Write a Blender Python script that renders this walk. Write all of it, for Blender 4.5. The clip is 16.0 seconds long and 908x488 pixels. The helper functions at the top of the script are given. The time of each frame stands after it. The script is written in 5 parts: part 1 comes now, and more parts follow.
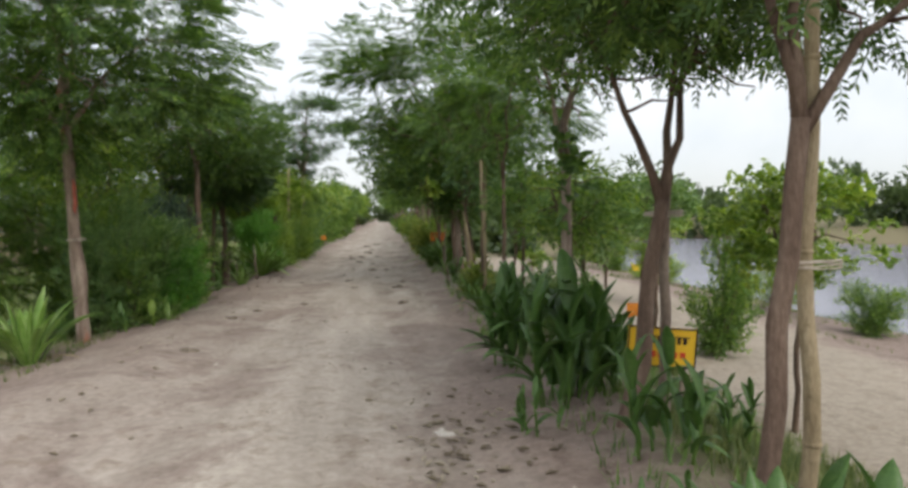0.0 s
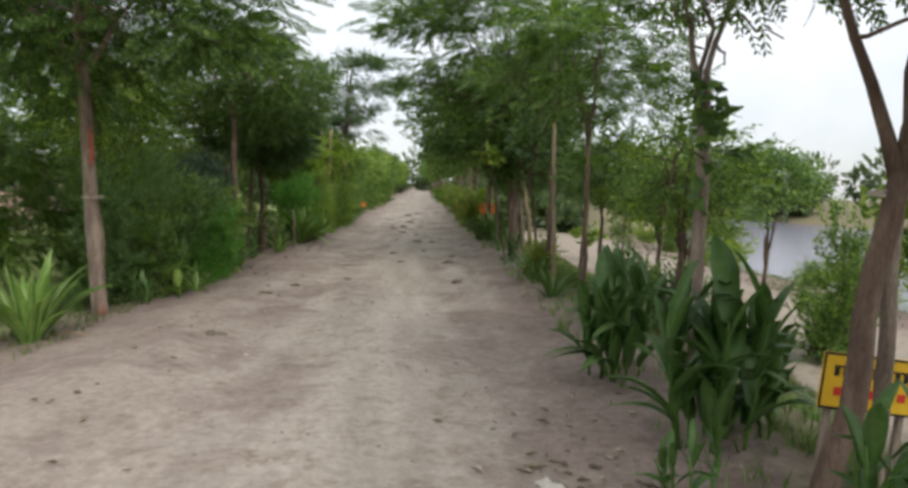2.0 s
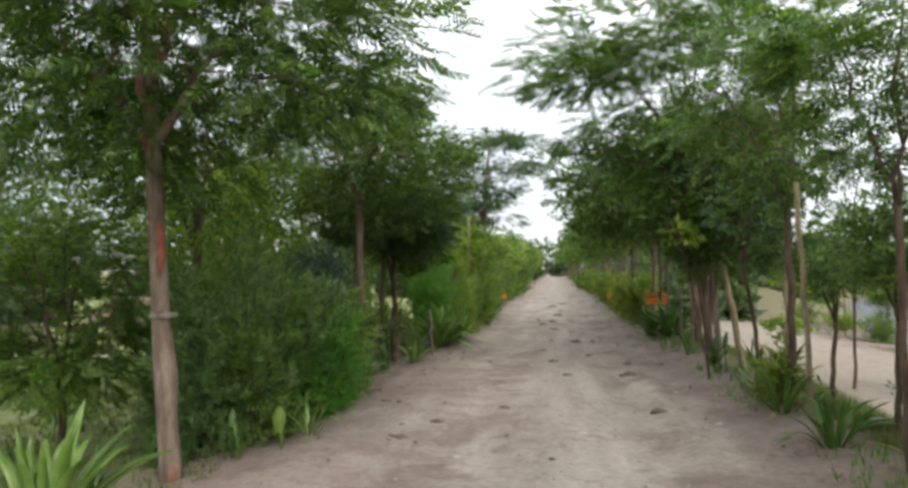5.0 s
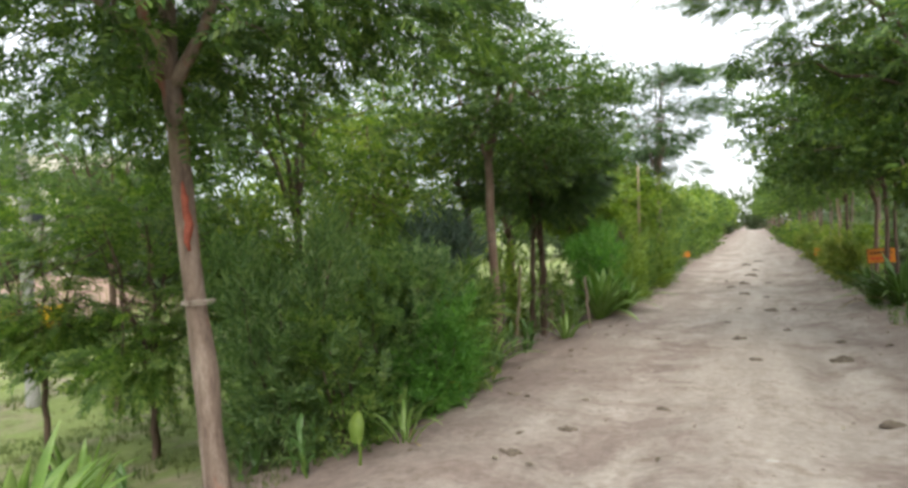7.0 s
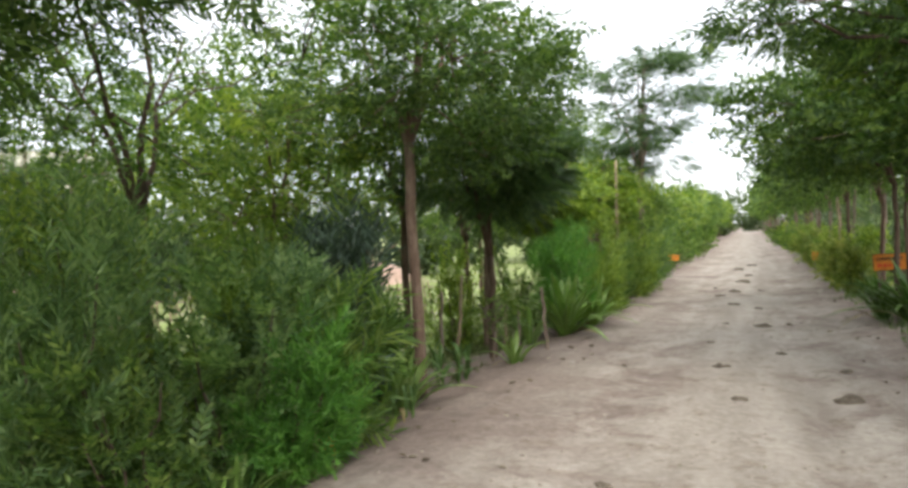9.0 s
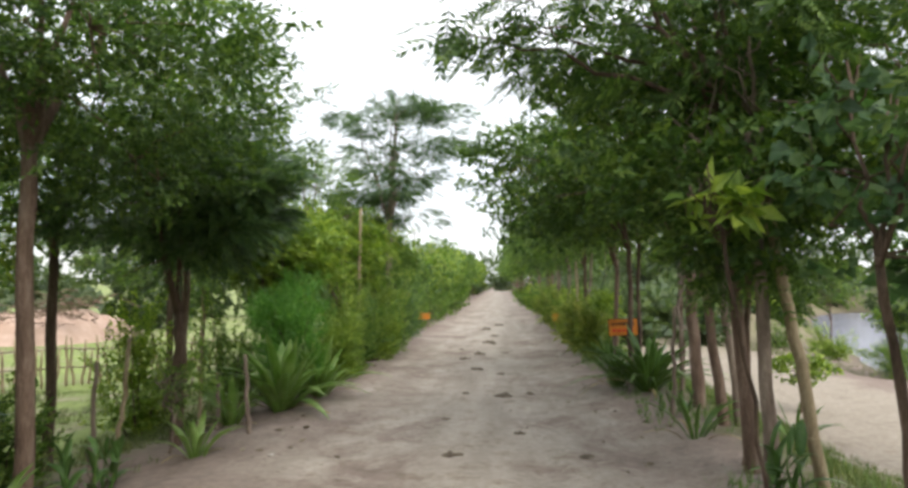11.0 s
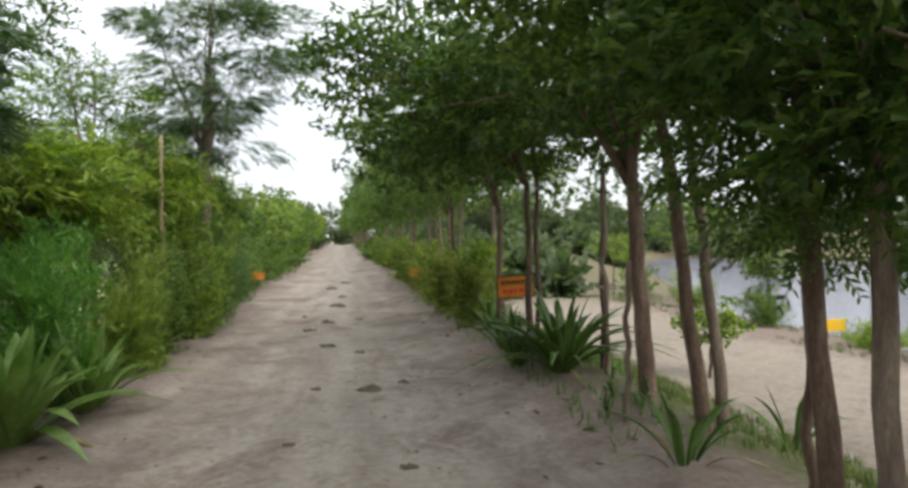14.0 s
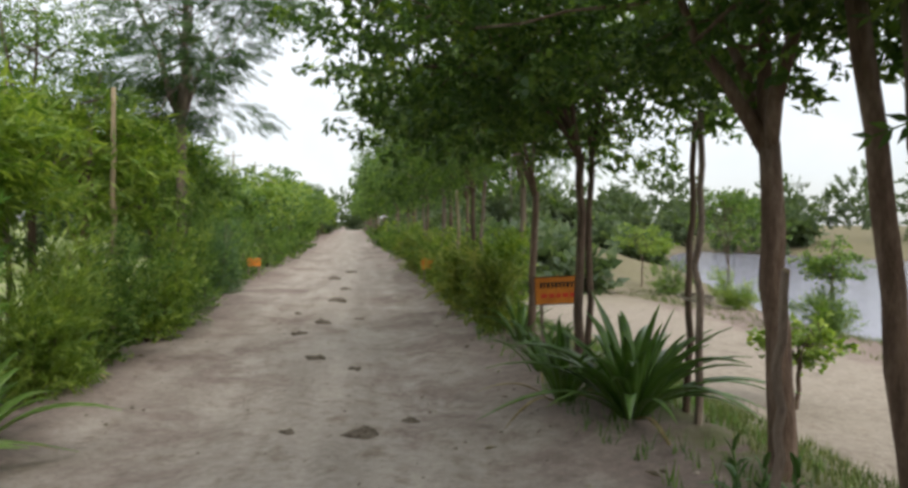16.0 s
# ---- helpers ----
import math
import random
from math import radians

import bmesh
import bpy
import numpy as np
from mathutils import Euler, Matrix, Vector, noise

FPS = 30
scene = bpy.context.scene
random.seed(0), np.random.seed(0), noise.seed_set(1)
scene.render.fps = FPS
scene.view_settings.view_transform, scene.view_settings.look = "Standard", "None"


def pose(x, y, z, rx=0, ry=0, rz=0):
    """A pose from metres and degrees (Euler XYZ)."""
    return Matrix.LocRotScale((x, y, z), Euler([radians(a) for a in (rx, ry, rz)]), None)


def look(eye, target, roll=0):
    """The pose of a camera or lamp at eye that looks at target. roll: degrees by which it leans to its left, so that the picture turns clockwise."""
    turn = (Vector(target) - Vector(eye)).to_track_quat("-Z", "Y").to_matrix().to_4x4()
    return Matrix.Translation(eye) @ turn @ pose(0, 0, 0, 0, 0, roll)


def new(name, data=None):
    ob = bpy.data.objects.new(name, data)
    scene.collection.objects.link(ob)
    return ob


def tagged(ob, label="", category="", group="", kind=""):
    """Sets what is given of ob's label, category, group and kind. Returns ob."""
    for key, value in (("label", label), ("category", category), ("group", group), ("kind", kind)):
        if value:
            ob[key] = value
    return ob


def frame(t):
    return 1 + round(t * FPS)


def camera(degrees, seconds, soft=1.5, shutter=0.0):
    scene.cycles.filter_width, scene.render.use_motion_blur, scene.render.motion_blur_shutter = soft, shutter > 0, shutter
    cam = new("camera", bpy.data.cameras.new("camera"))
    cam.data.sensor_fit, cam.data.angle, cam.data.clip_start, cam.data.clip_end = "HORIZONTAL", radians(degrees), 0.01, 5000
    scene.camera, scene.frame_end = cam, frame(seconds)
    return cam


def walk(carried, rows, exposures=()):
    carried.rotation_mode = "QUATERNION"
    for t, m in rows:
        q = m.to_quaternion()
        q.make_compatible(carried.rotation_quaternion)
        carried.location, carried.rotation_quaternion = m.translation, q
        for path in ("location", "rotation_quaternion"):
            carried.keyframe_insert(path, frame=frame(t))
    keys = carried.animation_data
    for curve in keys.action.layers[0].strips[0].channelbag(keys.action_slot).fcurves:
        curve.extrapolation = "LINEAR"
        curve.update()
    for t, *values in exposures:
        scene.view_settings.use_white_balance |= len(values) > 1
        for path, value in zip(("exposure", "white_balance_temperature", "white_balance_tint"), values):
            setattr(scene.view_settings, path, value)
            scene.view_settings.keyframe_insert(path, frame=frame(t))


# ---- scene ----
cam = camera(66.4, 16.0, soft=3.2)
METRES, EYE, TILT, LEAN, TURN = 16.0, 1.5, -2.4, 0.0, -5.7
ROWS = [
    (0.0, 0.0, 0.0, 0.0, 0.0, 0.0, 0.0),
    (0.5, -0.0053, 0.0131, -0.0007, 1.96, -2.47, -0.85),
    (1.0, -0.014, 0.0366, 0.0015, 0.41, -1.16, 0.26),
    (1.5, -0.0207, 0.064, 0.0017, 0.07, -1.65, -1.17),
    (2.0, -0.0297, 0.0939, 0.002, 2.89, -2.47, -2.3),
    (2.5, -0.0419, 0.1227, 0.0062, 0.41, 2.74, 0.79),
    (3.0, -0.054, 0.1492, 0.0084, 4.66, 3.46, 0.2),
    (3.5, -0.0655, 0.1779, 0.0117, 8.22, 5.14, -0.45),
    (6.0, -0.0904, 0.3357, 0.0162, 21.42, 2.03, 0.29),
    (6.5, -0.0859, 0.366, 0.0189, 26.86, -0.77, 0.91),
    (7.0, -0.0828, 0.3934, 0.0215, 28.93, 1.12, 0.95),
    (7.5, -0.0784, 0.4263, 0.0216, 32.52, -1.03, 1.78),
    (8.0, -0.0837, 0.4605, 0.0236, 33.21, 0.63, 0.68),
    (10.5, -0.0899, 0.6173, 0.0298, 13.99, 1.37, 0.29),
    (11.0, -0.0918, 0.6467, 0.0304, 9.42, 5.59, -0.47),
    (11.5, -0.0951, 0.6767, 0.0314, 5.96, 4.26, 0.25),
    (12.0, -0.1003, 0.7064, 0.0324, 3.24, 3.82, -1.27),
    (12.5, -0.11, 0.7358, 0.0324, -4.11, 3.79, 0.68),
    (13.0, -0.1151, 0.7683, 0.0331, -7.91, 2.74, 1.37),
    (13.5, -0.1207, 0.8058, 0.0336, -2.07, 1.82, -0.21),
    (14.0, -0.1263, 0.8386, 0.0358, -3.72, 1.65, 1.16),
    (14.5, -0.124, 0.8742, 0.0368, -3.09, 3.79, -0.97),
    (15.0, -0.1249, 0.9104, 0.0375, -1.26, 2.53, -2.11),
    (15.5, -0.1262, 0.9443, 0.0386, -2.64, 0.56, 0.26),
    (16.0, -0.1264, 0.9778, 0.0406, -2.76, 0.64, -0.24),
]
walk(cam, [(t, pose(0, 0, EYE, TILT, LEAN, TURN) @ pose(METRES * x, METRES * y, METRES * z, 90 + pitch, roll, yaw)) for t, x, y, z, yaw, pitch, roll in ROWS],
     [(0.0, 0.25), (2.0, 0.25), (3.5, 0.15), (6.0, 0.76), (8.0, 0.92), (10.5, 0.82), (12.0, 0.52), (13.5, 0.43), (15.0, 0.44), (16.0, 0.34)])

# ---- world, sun, exposure ----
world = bpy.data.worlds.new("overcast_sky")
scene.world = world
world.use_nodes = True
wt = world.node_tree
for n in list(wt.nodes):
    wt.nodes.remove(n)


def wire(tree, kind, inputs=None, **props):
    """A node with its properties and inputs (values or sockets) set."""
    n = tree.nodes.new(kind)
    for k, v in props.items():
        setattr(n, k, v)
    for k, v in (inputs or {}).items():
        sock = n.inputs[k]
        if isinstance(v, bpy.types.NodeSocket):
            tree.links.new(v, sock)
        else:
            sock.default_value = v
    return n


SUN_EL, SUN_AZ = radians(48), radians(155)
sky = wire(wt, "ShaderNodeTexSky", sky_type="NISHITA", sun_disc=False, sun_elevation=SUN_EL, sun_rotation=SUN_AZ)
coord = wire(wt, "ShaderNodeTexCoord")
cloud = wire(wt, "ShaderNodeTexNoise", {"Vector": coord.outputs["Generated"], "Scale": 1.7, "Detail": 6.0, "Roughness": 0.55})
cover = wire(wt, "ShaderNodeMapRange", {"Value": cloud.outputs["Fac"], "From Min": 0.36, "From Max": 0.62, "To Min": 0.5, "To Max": 0.97})
height = wire(wt, "ShaderNodeSeparateXYZ", {"Vector": coord.outputs["Generated"]})
veil = wire(wt, "ShaderNodeMix", {0: cover.outputs[0], 6: sky.outputs[0], 7: (9.35, 9.55, 9.85, 1.0)}, data_type="RGBA")
rise = wire(wt, "ShaderNodeMapRange", {"Value": height.outputs[2], "From Min": 0.0, "From Max": 1.0, "To Min": 0.7, "To Max": 1.45})
dome = wire(wt, "ShaderNodeMix", {0: 1.0, 6: veil.outputs[2], 7: rise.outputs[0]}, data_type="RGBA", blend_type="MULTIPLY")
back = wire(wt, "ShaderNodeBackground", {"Color": dome.outputs[2], "Strength": 0.125})
out = wire(wt, "ShaderNodeOutputWorld", {"Surface": back.outputs[0]})

sun_data = bpy.data.lights.new("sun", "SUN")
sun_data.energy, sun_data.angle, sun_data.color = 2.0, radians(40), (1.0, 0.95, 0.88)
sun = new("sun", sun_data)
sun.matrix_world = look((0, 0, 30), (math.sin(SUN_AZ) * -10, math.cos(SUN_AZ) * -10, 30 - 10 * math.tan(SUN_EL)))


# ---- materials ----
def material(name):
    m = bpy.data.materials.new(name)
    m.use_nodes = True
    t = m.node_tree
    for n in list(t.nodes):
        t.nodes.remove(n)
    return m, t


def ramp(t, fac, stops):
    r = wire(t, "ShaderNodeValToRGB", {"Fac": fac})
    e = r.color_ramp.elements
    while len(e) < len(stops):
        e.new(0.5)
    for el, (p, c) in zip(e, stops):
        el.position, el.color = p, (*c, 1.0)
    return r.outputs["Color"]


def noise_fac(t, scale, detail=4.0, rough=0.6, stretch=None):
    c = wire(t, "ShaderNodeTexCoord").outputs["Object"]
    if stretch:
        c = wire(t, "ShaderNodeMapping", {"Vector": c, "Scale": stretch}).outputs[0]
    return wire(t, "ShaderNodeTexNoise", {"Vector": c, "Scale": scale, "Detail": detail, "Roughness": rough}).outputs["Fac"]


def mix_col(t, fac, a, b, mode="MIX"):
    return wire(t, "ShaderNodeMix", {0: fac, 6: a, 7: b}, data_type="RGBA", blend_type=mode).outputs[2]


def bump(t, height, strength, dist):
    return wire(t, "ShaderNodeBump", {"Height": height, "Strength": strength, "Distance": dist}).outputs[0]


def leaf_material(name, dark, mid, light, trans=0.5, rough=0.5):
    """Foliage whose leaves differ in green one by one."""
    m, t = material(name)
    island = wire(t, "ShaderNodeNewGeometry").outputs["Random Per Island"]
    big = noise_fac(t, 2.6, 4.0, 0.7)
    f = wire(t, "ShaderNodeMath", {0: island, 1: big}, operation="MULTIPLY_ADD")
    f.inputs[1].default_value = 0.55
    t.links.new(wire(t, "ShaderNodeMath", {0: big, 1: 0.5}, operation="MULTIPLY").outputs[0], f.inputs[2])
    col = ramp(t, f.outputs[0], [(0.2, dark), (0.5, mid), (0.78, light)])
    p = wire(t, "ShaderNodeBsdfPrincipled", {"Base Color": col, "Roughness": rough, "Specular IOR Level": 0.4})
    glow = mix_col(t, 1.0, col, (1.25, 1.3, 0.6, 1.0), "MULTIPLY")
    tr = wire(t, "ShaderNodeBsdfTranslucent", {"Color": glow})
    mx = wire(t, "ShaderNodeMixShader", {0: trans, 1: p.outputs[0], 2: tr.outputs[0]})
    wire(t, "ShaderNodeOutputMaterial", {"Surface": mx.outputs[0]})
    return m


def bark_material(name, a, b, c, stain=None):
    m, t = material(name)
    streak = noise_fac(t, 9.0, 6.0, 0.65, (1.0, 1.0, 0.22))
    fine = noise_fac(t, 60.0, 3.0, 0.6, (1.0, 1.0, 0.35))
    col = ramp(t, streak, [(0.28, a), (0.5, b), (0.72, c)])
    col = mix_col(t, 0.45, col, ramp(t, fine, [(0.3, (0.35, 0.33, 0.3)), (0.7, (1.0, 1.0, 1.0))]), "MULTIPLY")
    if stain:
        run = wire(t, "ShaderNodeMapRange", {"Value": noise_fac(t, 4.0, 5.0, 0.6, (1.0, 1.0, 0.45)), "From Min": 0.56, "From Max": 0.66, "To Max": 0.8}).outputs[0]
        col = mix_col(t, run, col, (*stain, 1.0))
    h = wire(t, "ShaderNodeMath", {0: streak, 1: fine}, operation="ADD").outputs[0]
    p = wire(t, "ShaderNodeBsdfPrincipled", {"Base Color": col, "Roughness": 0.85, "Specular IOR Level": 0.15, "Normal": bump(t, h, 0.7, 0.02)})
    wire(t, "ShaderNodeOutputMaterial", {"Surface": p.outputs[0]})
    return m


def plain_material(name, a, b, scale=12.0, rough=0.7, spec=0.25, bumpy=0.2):
    m, t = material(name)
    f = noise_fac(t, scale, 5.0)
    p = wire(t, "ShaderNodeBsdfPrincipled", {"Base Color": ramp(t, f, [(0.3, a), (0.7, b)]), "Roughness": rough, "Specular IOR Level": spec, "Normal": bump(t, f, bumpy, 0.01)})
    wire(t, "ShaderNodeOutputMaterial", {"Surface": p.outputs[0]})
    return m


LEAF_DARK = leaf_material("leaf_deep_green", (0.03, 0.065, 0.016), (0.068, 0.132, 0.03), (0.17, 0.25, 0.06), 0.44)
LEAF_DEEP = leaf_material("leaf_deep_blue_green", (0.028, 0.06, 0.022), (0.058, 0.115, 0.04), (0.12, 0.19, 0.06), 0.3)
LEAF_MID = leaf_material("leaf_mid_green", (0.044, 0.092, 0.02), (0.108, 0.192, 0.042), (0.25, 0.335, 0.085))
LEAF_LIGHT = leaf_material("leaf_yellow_green", (0.06, 0.125, 0.015), (0.172, 0.262, 0.042), (0.34, 0.42, 0.08), 0.45)
LEAF_BLUE = leaf_material("leaf_blue_green", (0.034, 0.075, 0.034), (0.078, 0.15, 0.068), (0.17, 0.26, 0.12))
LEAF_VIVID = leaf_material("leaf_vivid_green", (0.045, 0.125, 0.022), (0.1, 0.25, 0.04), (0.2, 0.4, 0.08), 0.45)
LEAF_SLATE = leaf_material("leaf_slate_green", (0.026, 0.045, 0.03), (0.05, 0.085, 0.058), (0.11, 0.16, 0.115), 0.3)
LEAF_CANNA = leaf_material("leaf_broad_dark", (0.038, 0.088, 0.022), (0.082, 0.168, 0.04), (0.175, 0.28, 0.085), 0.4, 0.35)
LEAF_GOLD = leaf_material("leaf_yellowing", (0.085, 0.13, 0.02), (0.18, 0.24, 0.045), (0.36, 0.37, 0.1), 0.4, 0.5)
LITTER = leaf_material("dry_litter", (0.1, 0.078, 0.055), (0.2, 0.165, 0.12), (0.38, 0.335, 0.27), 0.15, 0.8)
LEAF_SOFT = leaf_material("leaf_soft_grey_green", (0.06, 0.115, 0.04), (0.13, 0.22, 0.08), (0.27, 0.37, 0.15), 0.5)
LEAF_STRAP = leaf_material("leaf_strap", (0.045, 0.1, 0.02), (0.1, 0.195, 0.038), (0.21, 0.32, 0.08), 0.35, 0.3)
LEAF_DRY = leaf_material("leaf_dry", (0.12, 0.08, 0.035), (0.24, 0.18, 0.08), (0.4, 0.33, 0.16), 0.25, 0.7)
# lit copy of the strap leaf: brightness and whitish sky highlights put into its colour
LEAF_STRAP_LIT = leaf_material("leaf_strap_lit", (0.1, 0.19, 0.036), (0.2, 0.33, 0.07), (0.42, 0.52, 0.22), 0.4, 0.28)
GRASS = leaf_material("grass_blades", (0.05, 0.08, 0.02), (0.1, 0.14, 0.04), (0.2, 0.22, 0.08), 0.3, 0.6)
# distance haze painted into the leaf colour: lightened and greyed greens
FAR_LEAF_HAZED = leaf_material("far_foliage_hazed", (0.05, 0.08, 0.04), (0.09, 0.13, 0.065), (0.15, 0.19, 0.1))
BARK_RED = bark_material("bark_reddish", (0.09, 0.058, 0.044), (0.19, 0.13, 0.095), (0.33, 0.25, 0.195))
BARK_BROWN = bark_material("bark_brown", (0.07, 0.046, 0.036), (0.15, 0.102, 0.077), (0.27, 0.2, 0.155))
BARK_STAINED = bark_material("bark_stained", (0.1, 0.07, 0.055), (0.24, 0.18, 0.14), (0.38, 0.31, 0.25), (0.3, 0.11, 0.07))
BARK_DARK = bark_material("bark_dark", (0.06, 0.045, 0.035), (0.13, 0.09, 0.065), (0.22, 0.16, 0.12))
BARK_GREY = bark_material("bark_grey", (0.12, 0.09, 0.07), (0.26, 0.2, 0.16), (0.4, 0.33, 0.26))
BAMBOO = bark_material("bamboo_stake", (0.2, 0.15, 0.09), (0.34, 0.27, 0.17), (0.46, 0.38, 0.26))


def ground_material():
    """Packed sandy road, brown shoulders, grassy field, pale lower track and damp shore."""
    m, t = material("earth")
    c = wire(t, "ShaderNodeTexCoord").outputs["Object"]
    xyz = wire(t, "ShaderNodeSeparateXYZ", {"Vector": c})
    wob = wire(t, "ShaderNodeTexNoise", {"Vector": c, "Scale": 0.9, "Detail": 6.0, "Roughness": 0.65}).outputs["Fac"]
    fine = wire(t, "ShaderNodeTexNoise", {"Vector": c, "Scale": 14.0, "Detail": 8.0, "Roughness": 0.7}).outputs["Fac"]
    clod = wire(t, "ShaderNodeTexNoise", {"Vector": c, "Scale": 3.2, "Detail": 7.0, "Roughness": 0.72}).outputs["Fac"]
    long = wire(t, "ShaderNodeTexNoise", {"Vector": wire(t, "ShaderNodeMapping", {"Vector": c, "Scale": (1.6, 0.22, 1.0)}).outputs[0], "Scale": 1.6, "Detail": 5.0}).outputs["Fac"]
    wx = wire(t, "ShaderNodeMath", {0: wob, 1: 2.6, 2: xyz.outputs[0]}, operation="MULTIPLY_ADD").outputs[0]
    wx = wire(t, "ShaderNodeMath", {0: wx, 1: 1.3}, operation="SUBTRACT").outputs[0]

    def band(x0, x1, soft, wx=wx):
        a = wire(t, "ShaderNodeMapRange", {"Value": wx, "From Min": x0 - soft, "From Max": x0 + soft}, interpolation_type="SMOOTHSTEP").outputs[0]
        b = wire(t, "ShaderNodeMapRange", {"Value": wx, "From Min": x1 - soft, "From Max": x1 + soft, "To Min": 1.0, "To Max": 0.0}, interpolation_type="SMOOTHSTEP").outputs[0]
        return wire(t, "ShaderNodeMath", {0: a, 1: b}, operation="MULTIPLY").outputs[0]

    sand = ramp(t, long, [(0.25, (0.3, 0.258, 0.216)), (0.5, (0.38, 0.33, 0.278)), (0.75, (0.46, 0.405, 0.346))])
    soil = ramp(t, clod, [(0.3, (0.15, 0.112, 0.092)), (0.5, (0.232, 0.18, 0.152)), (0.72, (0.325, 0.266, 0.23))])
    field = ramp(t, wob, [(0.35, (0.3, 0.265, 0.18)), (0.5, (0.2, 0.25, 0.085)), (0.65, (0.25, 0.3, 0.105))])
    pale = ramp(t, clod, [(0.3, (0.22, 0.185, 0.145)), (0.5, (0.305, 0.262, 0.21)), (0.7, (0.385, 0.335, 0.275))])
    widen = wire(t, "ShaderNodeMapRange", {"Value": xyz.outputs[1], "From Min": 6.0, "From Max": 15.0, "To Max": 0.75}, interpolation_type="SMOOTHSTEP").outputs[0]
    road = wire(t, "ShaderNodeMath", {0: wx, 1: widen}, operation="SUBTRACT").outputs[0]
    inner = wire(t, "ShaderNodeMath", {0: wx, 1: widen}, operation="ADD").outputs[0]
    strip = wire(t, "ShaderNodeMath", {0: band(-1.6, 900, 0.7, inner), 1: band(-900, 0.25, 0.7, road)}, operation="MULTIPLY").outputs[0]
    tan = mix_col(t, 0.42, sand, soil)
    col = mix_col(t, band(-3.7, 0.6, 0.7, road), soil, mix_col(t, strip, tan, sand))
    worn = wire(t, "ShaderNodeTexNoise", {"Vector": c, "Scale": 0.8, "Detail": 7.0, "Roughness": 0.7, "Distortion": 0.6}).outputs["Fac"]
    worn = wire(t, "ShaderNodeMapRange", {"Value": worn, "From Min": 0.47, "From Max": 0.6, "To Max": 0.85}).outputs[0]
    rut = band(-1.15, -0.1, 0.3)
    worn = wire(t, "ShaderNodeMath", {0: worn, 1: wire(t, "ShaderNodeMath", {0: 1.0, 1: rut}, operation="SUBTRACT").outputs[0]}, operation="MULTIPLY").outputs[0]
    col = mix_col(t, worn, col, soil)
    col = mix_col(t, band(-500, -5.0, 0.8), col, field)
    weedy = wire(t, "ShaderNodeMapRange", {"Value": clod, "From Min": 0.38, "From Max": 0.5, "To Max": 0.85}).outputs[0]
    col = mix_col(t, wire(t, "ShaderNodeMath", {0: weedy, 1: band(1.9, 4.2, 0.4)}, operation="MULTIPLY").outputs[0], col, (0.11, 0.13, 0.05, 1.0))
    col = mix_col(t, band(4.1, 8.3, 0.5), col, pale)
    far = wire(t, "ShaderNodeMapRange", {"Value": xyz.outputs[1], "From Min": 33.0, "From Max": 42.0}).outputs[0]
    col = mix_col(t, wire(t, "ShaderNodeMath", {0: far, 1: band(2.6, 900, 0.5)}, operation="MULTIPLY").outputs[0], col, ramp(t, clod, [(0.35, (0.2, 0.165, 0.115)), (0.5, (0.17, 0.155, 0.085)), (0.65, (0.24, 0.205, 0.15))]))
    scuff = wire(t, "ShaderNodeMapRange", {"Value": clod, "From Min": 0.53, "From Max": 0.66, "To Max": 0.75}).outputs[0]
    col = mix_col(t, scuff, col, mix_col(t, 1.0, col, (0.6, 0.55, 0.5, 1.0), "MULTIPLY"))
    col = mix_col(t, 0.5, col, ramp(t, fine, [(0.32, (0.5, 0.48, 0.46)), (0.62, (1.12, 1.12, 1.12))]), "MULTIPLY")
    wet = wire(t, "ShaderNodeMapRange", {"Value": xyz.outputs[2], "From Min": -1.3, "From Max": -1.05, "To Min": 1.0, "To Max": 0.0}).outputs[0]
    col = mix_col(t, wet, col, (0.13, 0.105, 0.08, 1.0))
    h = wire(t, "ShaderNodeMath", {0: clod, 1: 0.6, 2: fine}, operation="MULTIPLY_ADD").outputs[0]
    p = wire(t, "ShaderNodeBsdfPrincipled", {"Base Color": col, "Roughness": 0.95, "Specular IOR Level": 0.1, "Normal": bump(t, h, 0.6, 0.04)})
    wire(t, "ShaderNodeOutputMaterial", {"Surface": p.outputs[0]})
    return m


def water_material():
    m, t = material("pond_water")
    a = noise_fac(t, 2.5, 4.0, 0.55, (1.0, 0.6, 1.0))
    p = wire(t, "ShaderNodeBsdfPrincipled", {"Base Color": (0.17, 0.165, 0.2, 1.0), "Roughness": 0.2, "IOR": 1.333, "Normal": bump(t, a, 0.12, 0.03)})
    wire(t, "ShaderNodeOutputMaterial", {"Surface": p.outputs[0]})
    return m


EARTH, WATER = ground_material(), water_material()

# ---- ground and pond ----
WATER_Z = -1.25
POND = [(11.5, -60), (11.2, 5), (11.8, 20), (11.5, 33), (14, 41), (20, 58), (27, 73), (34, 82), (43, 62), (56, 50), (85, 20), (95, -60)]


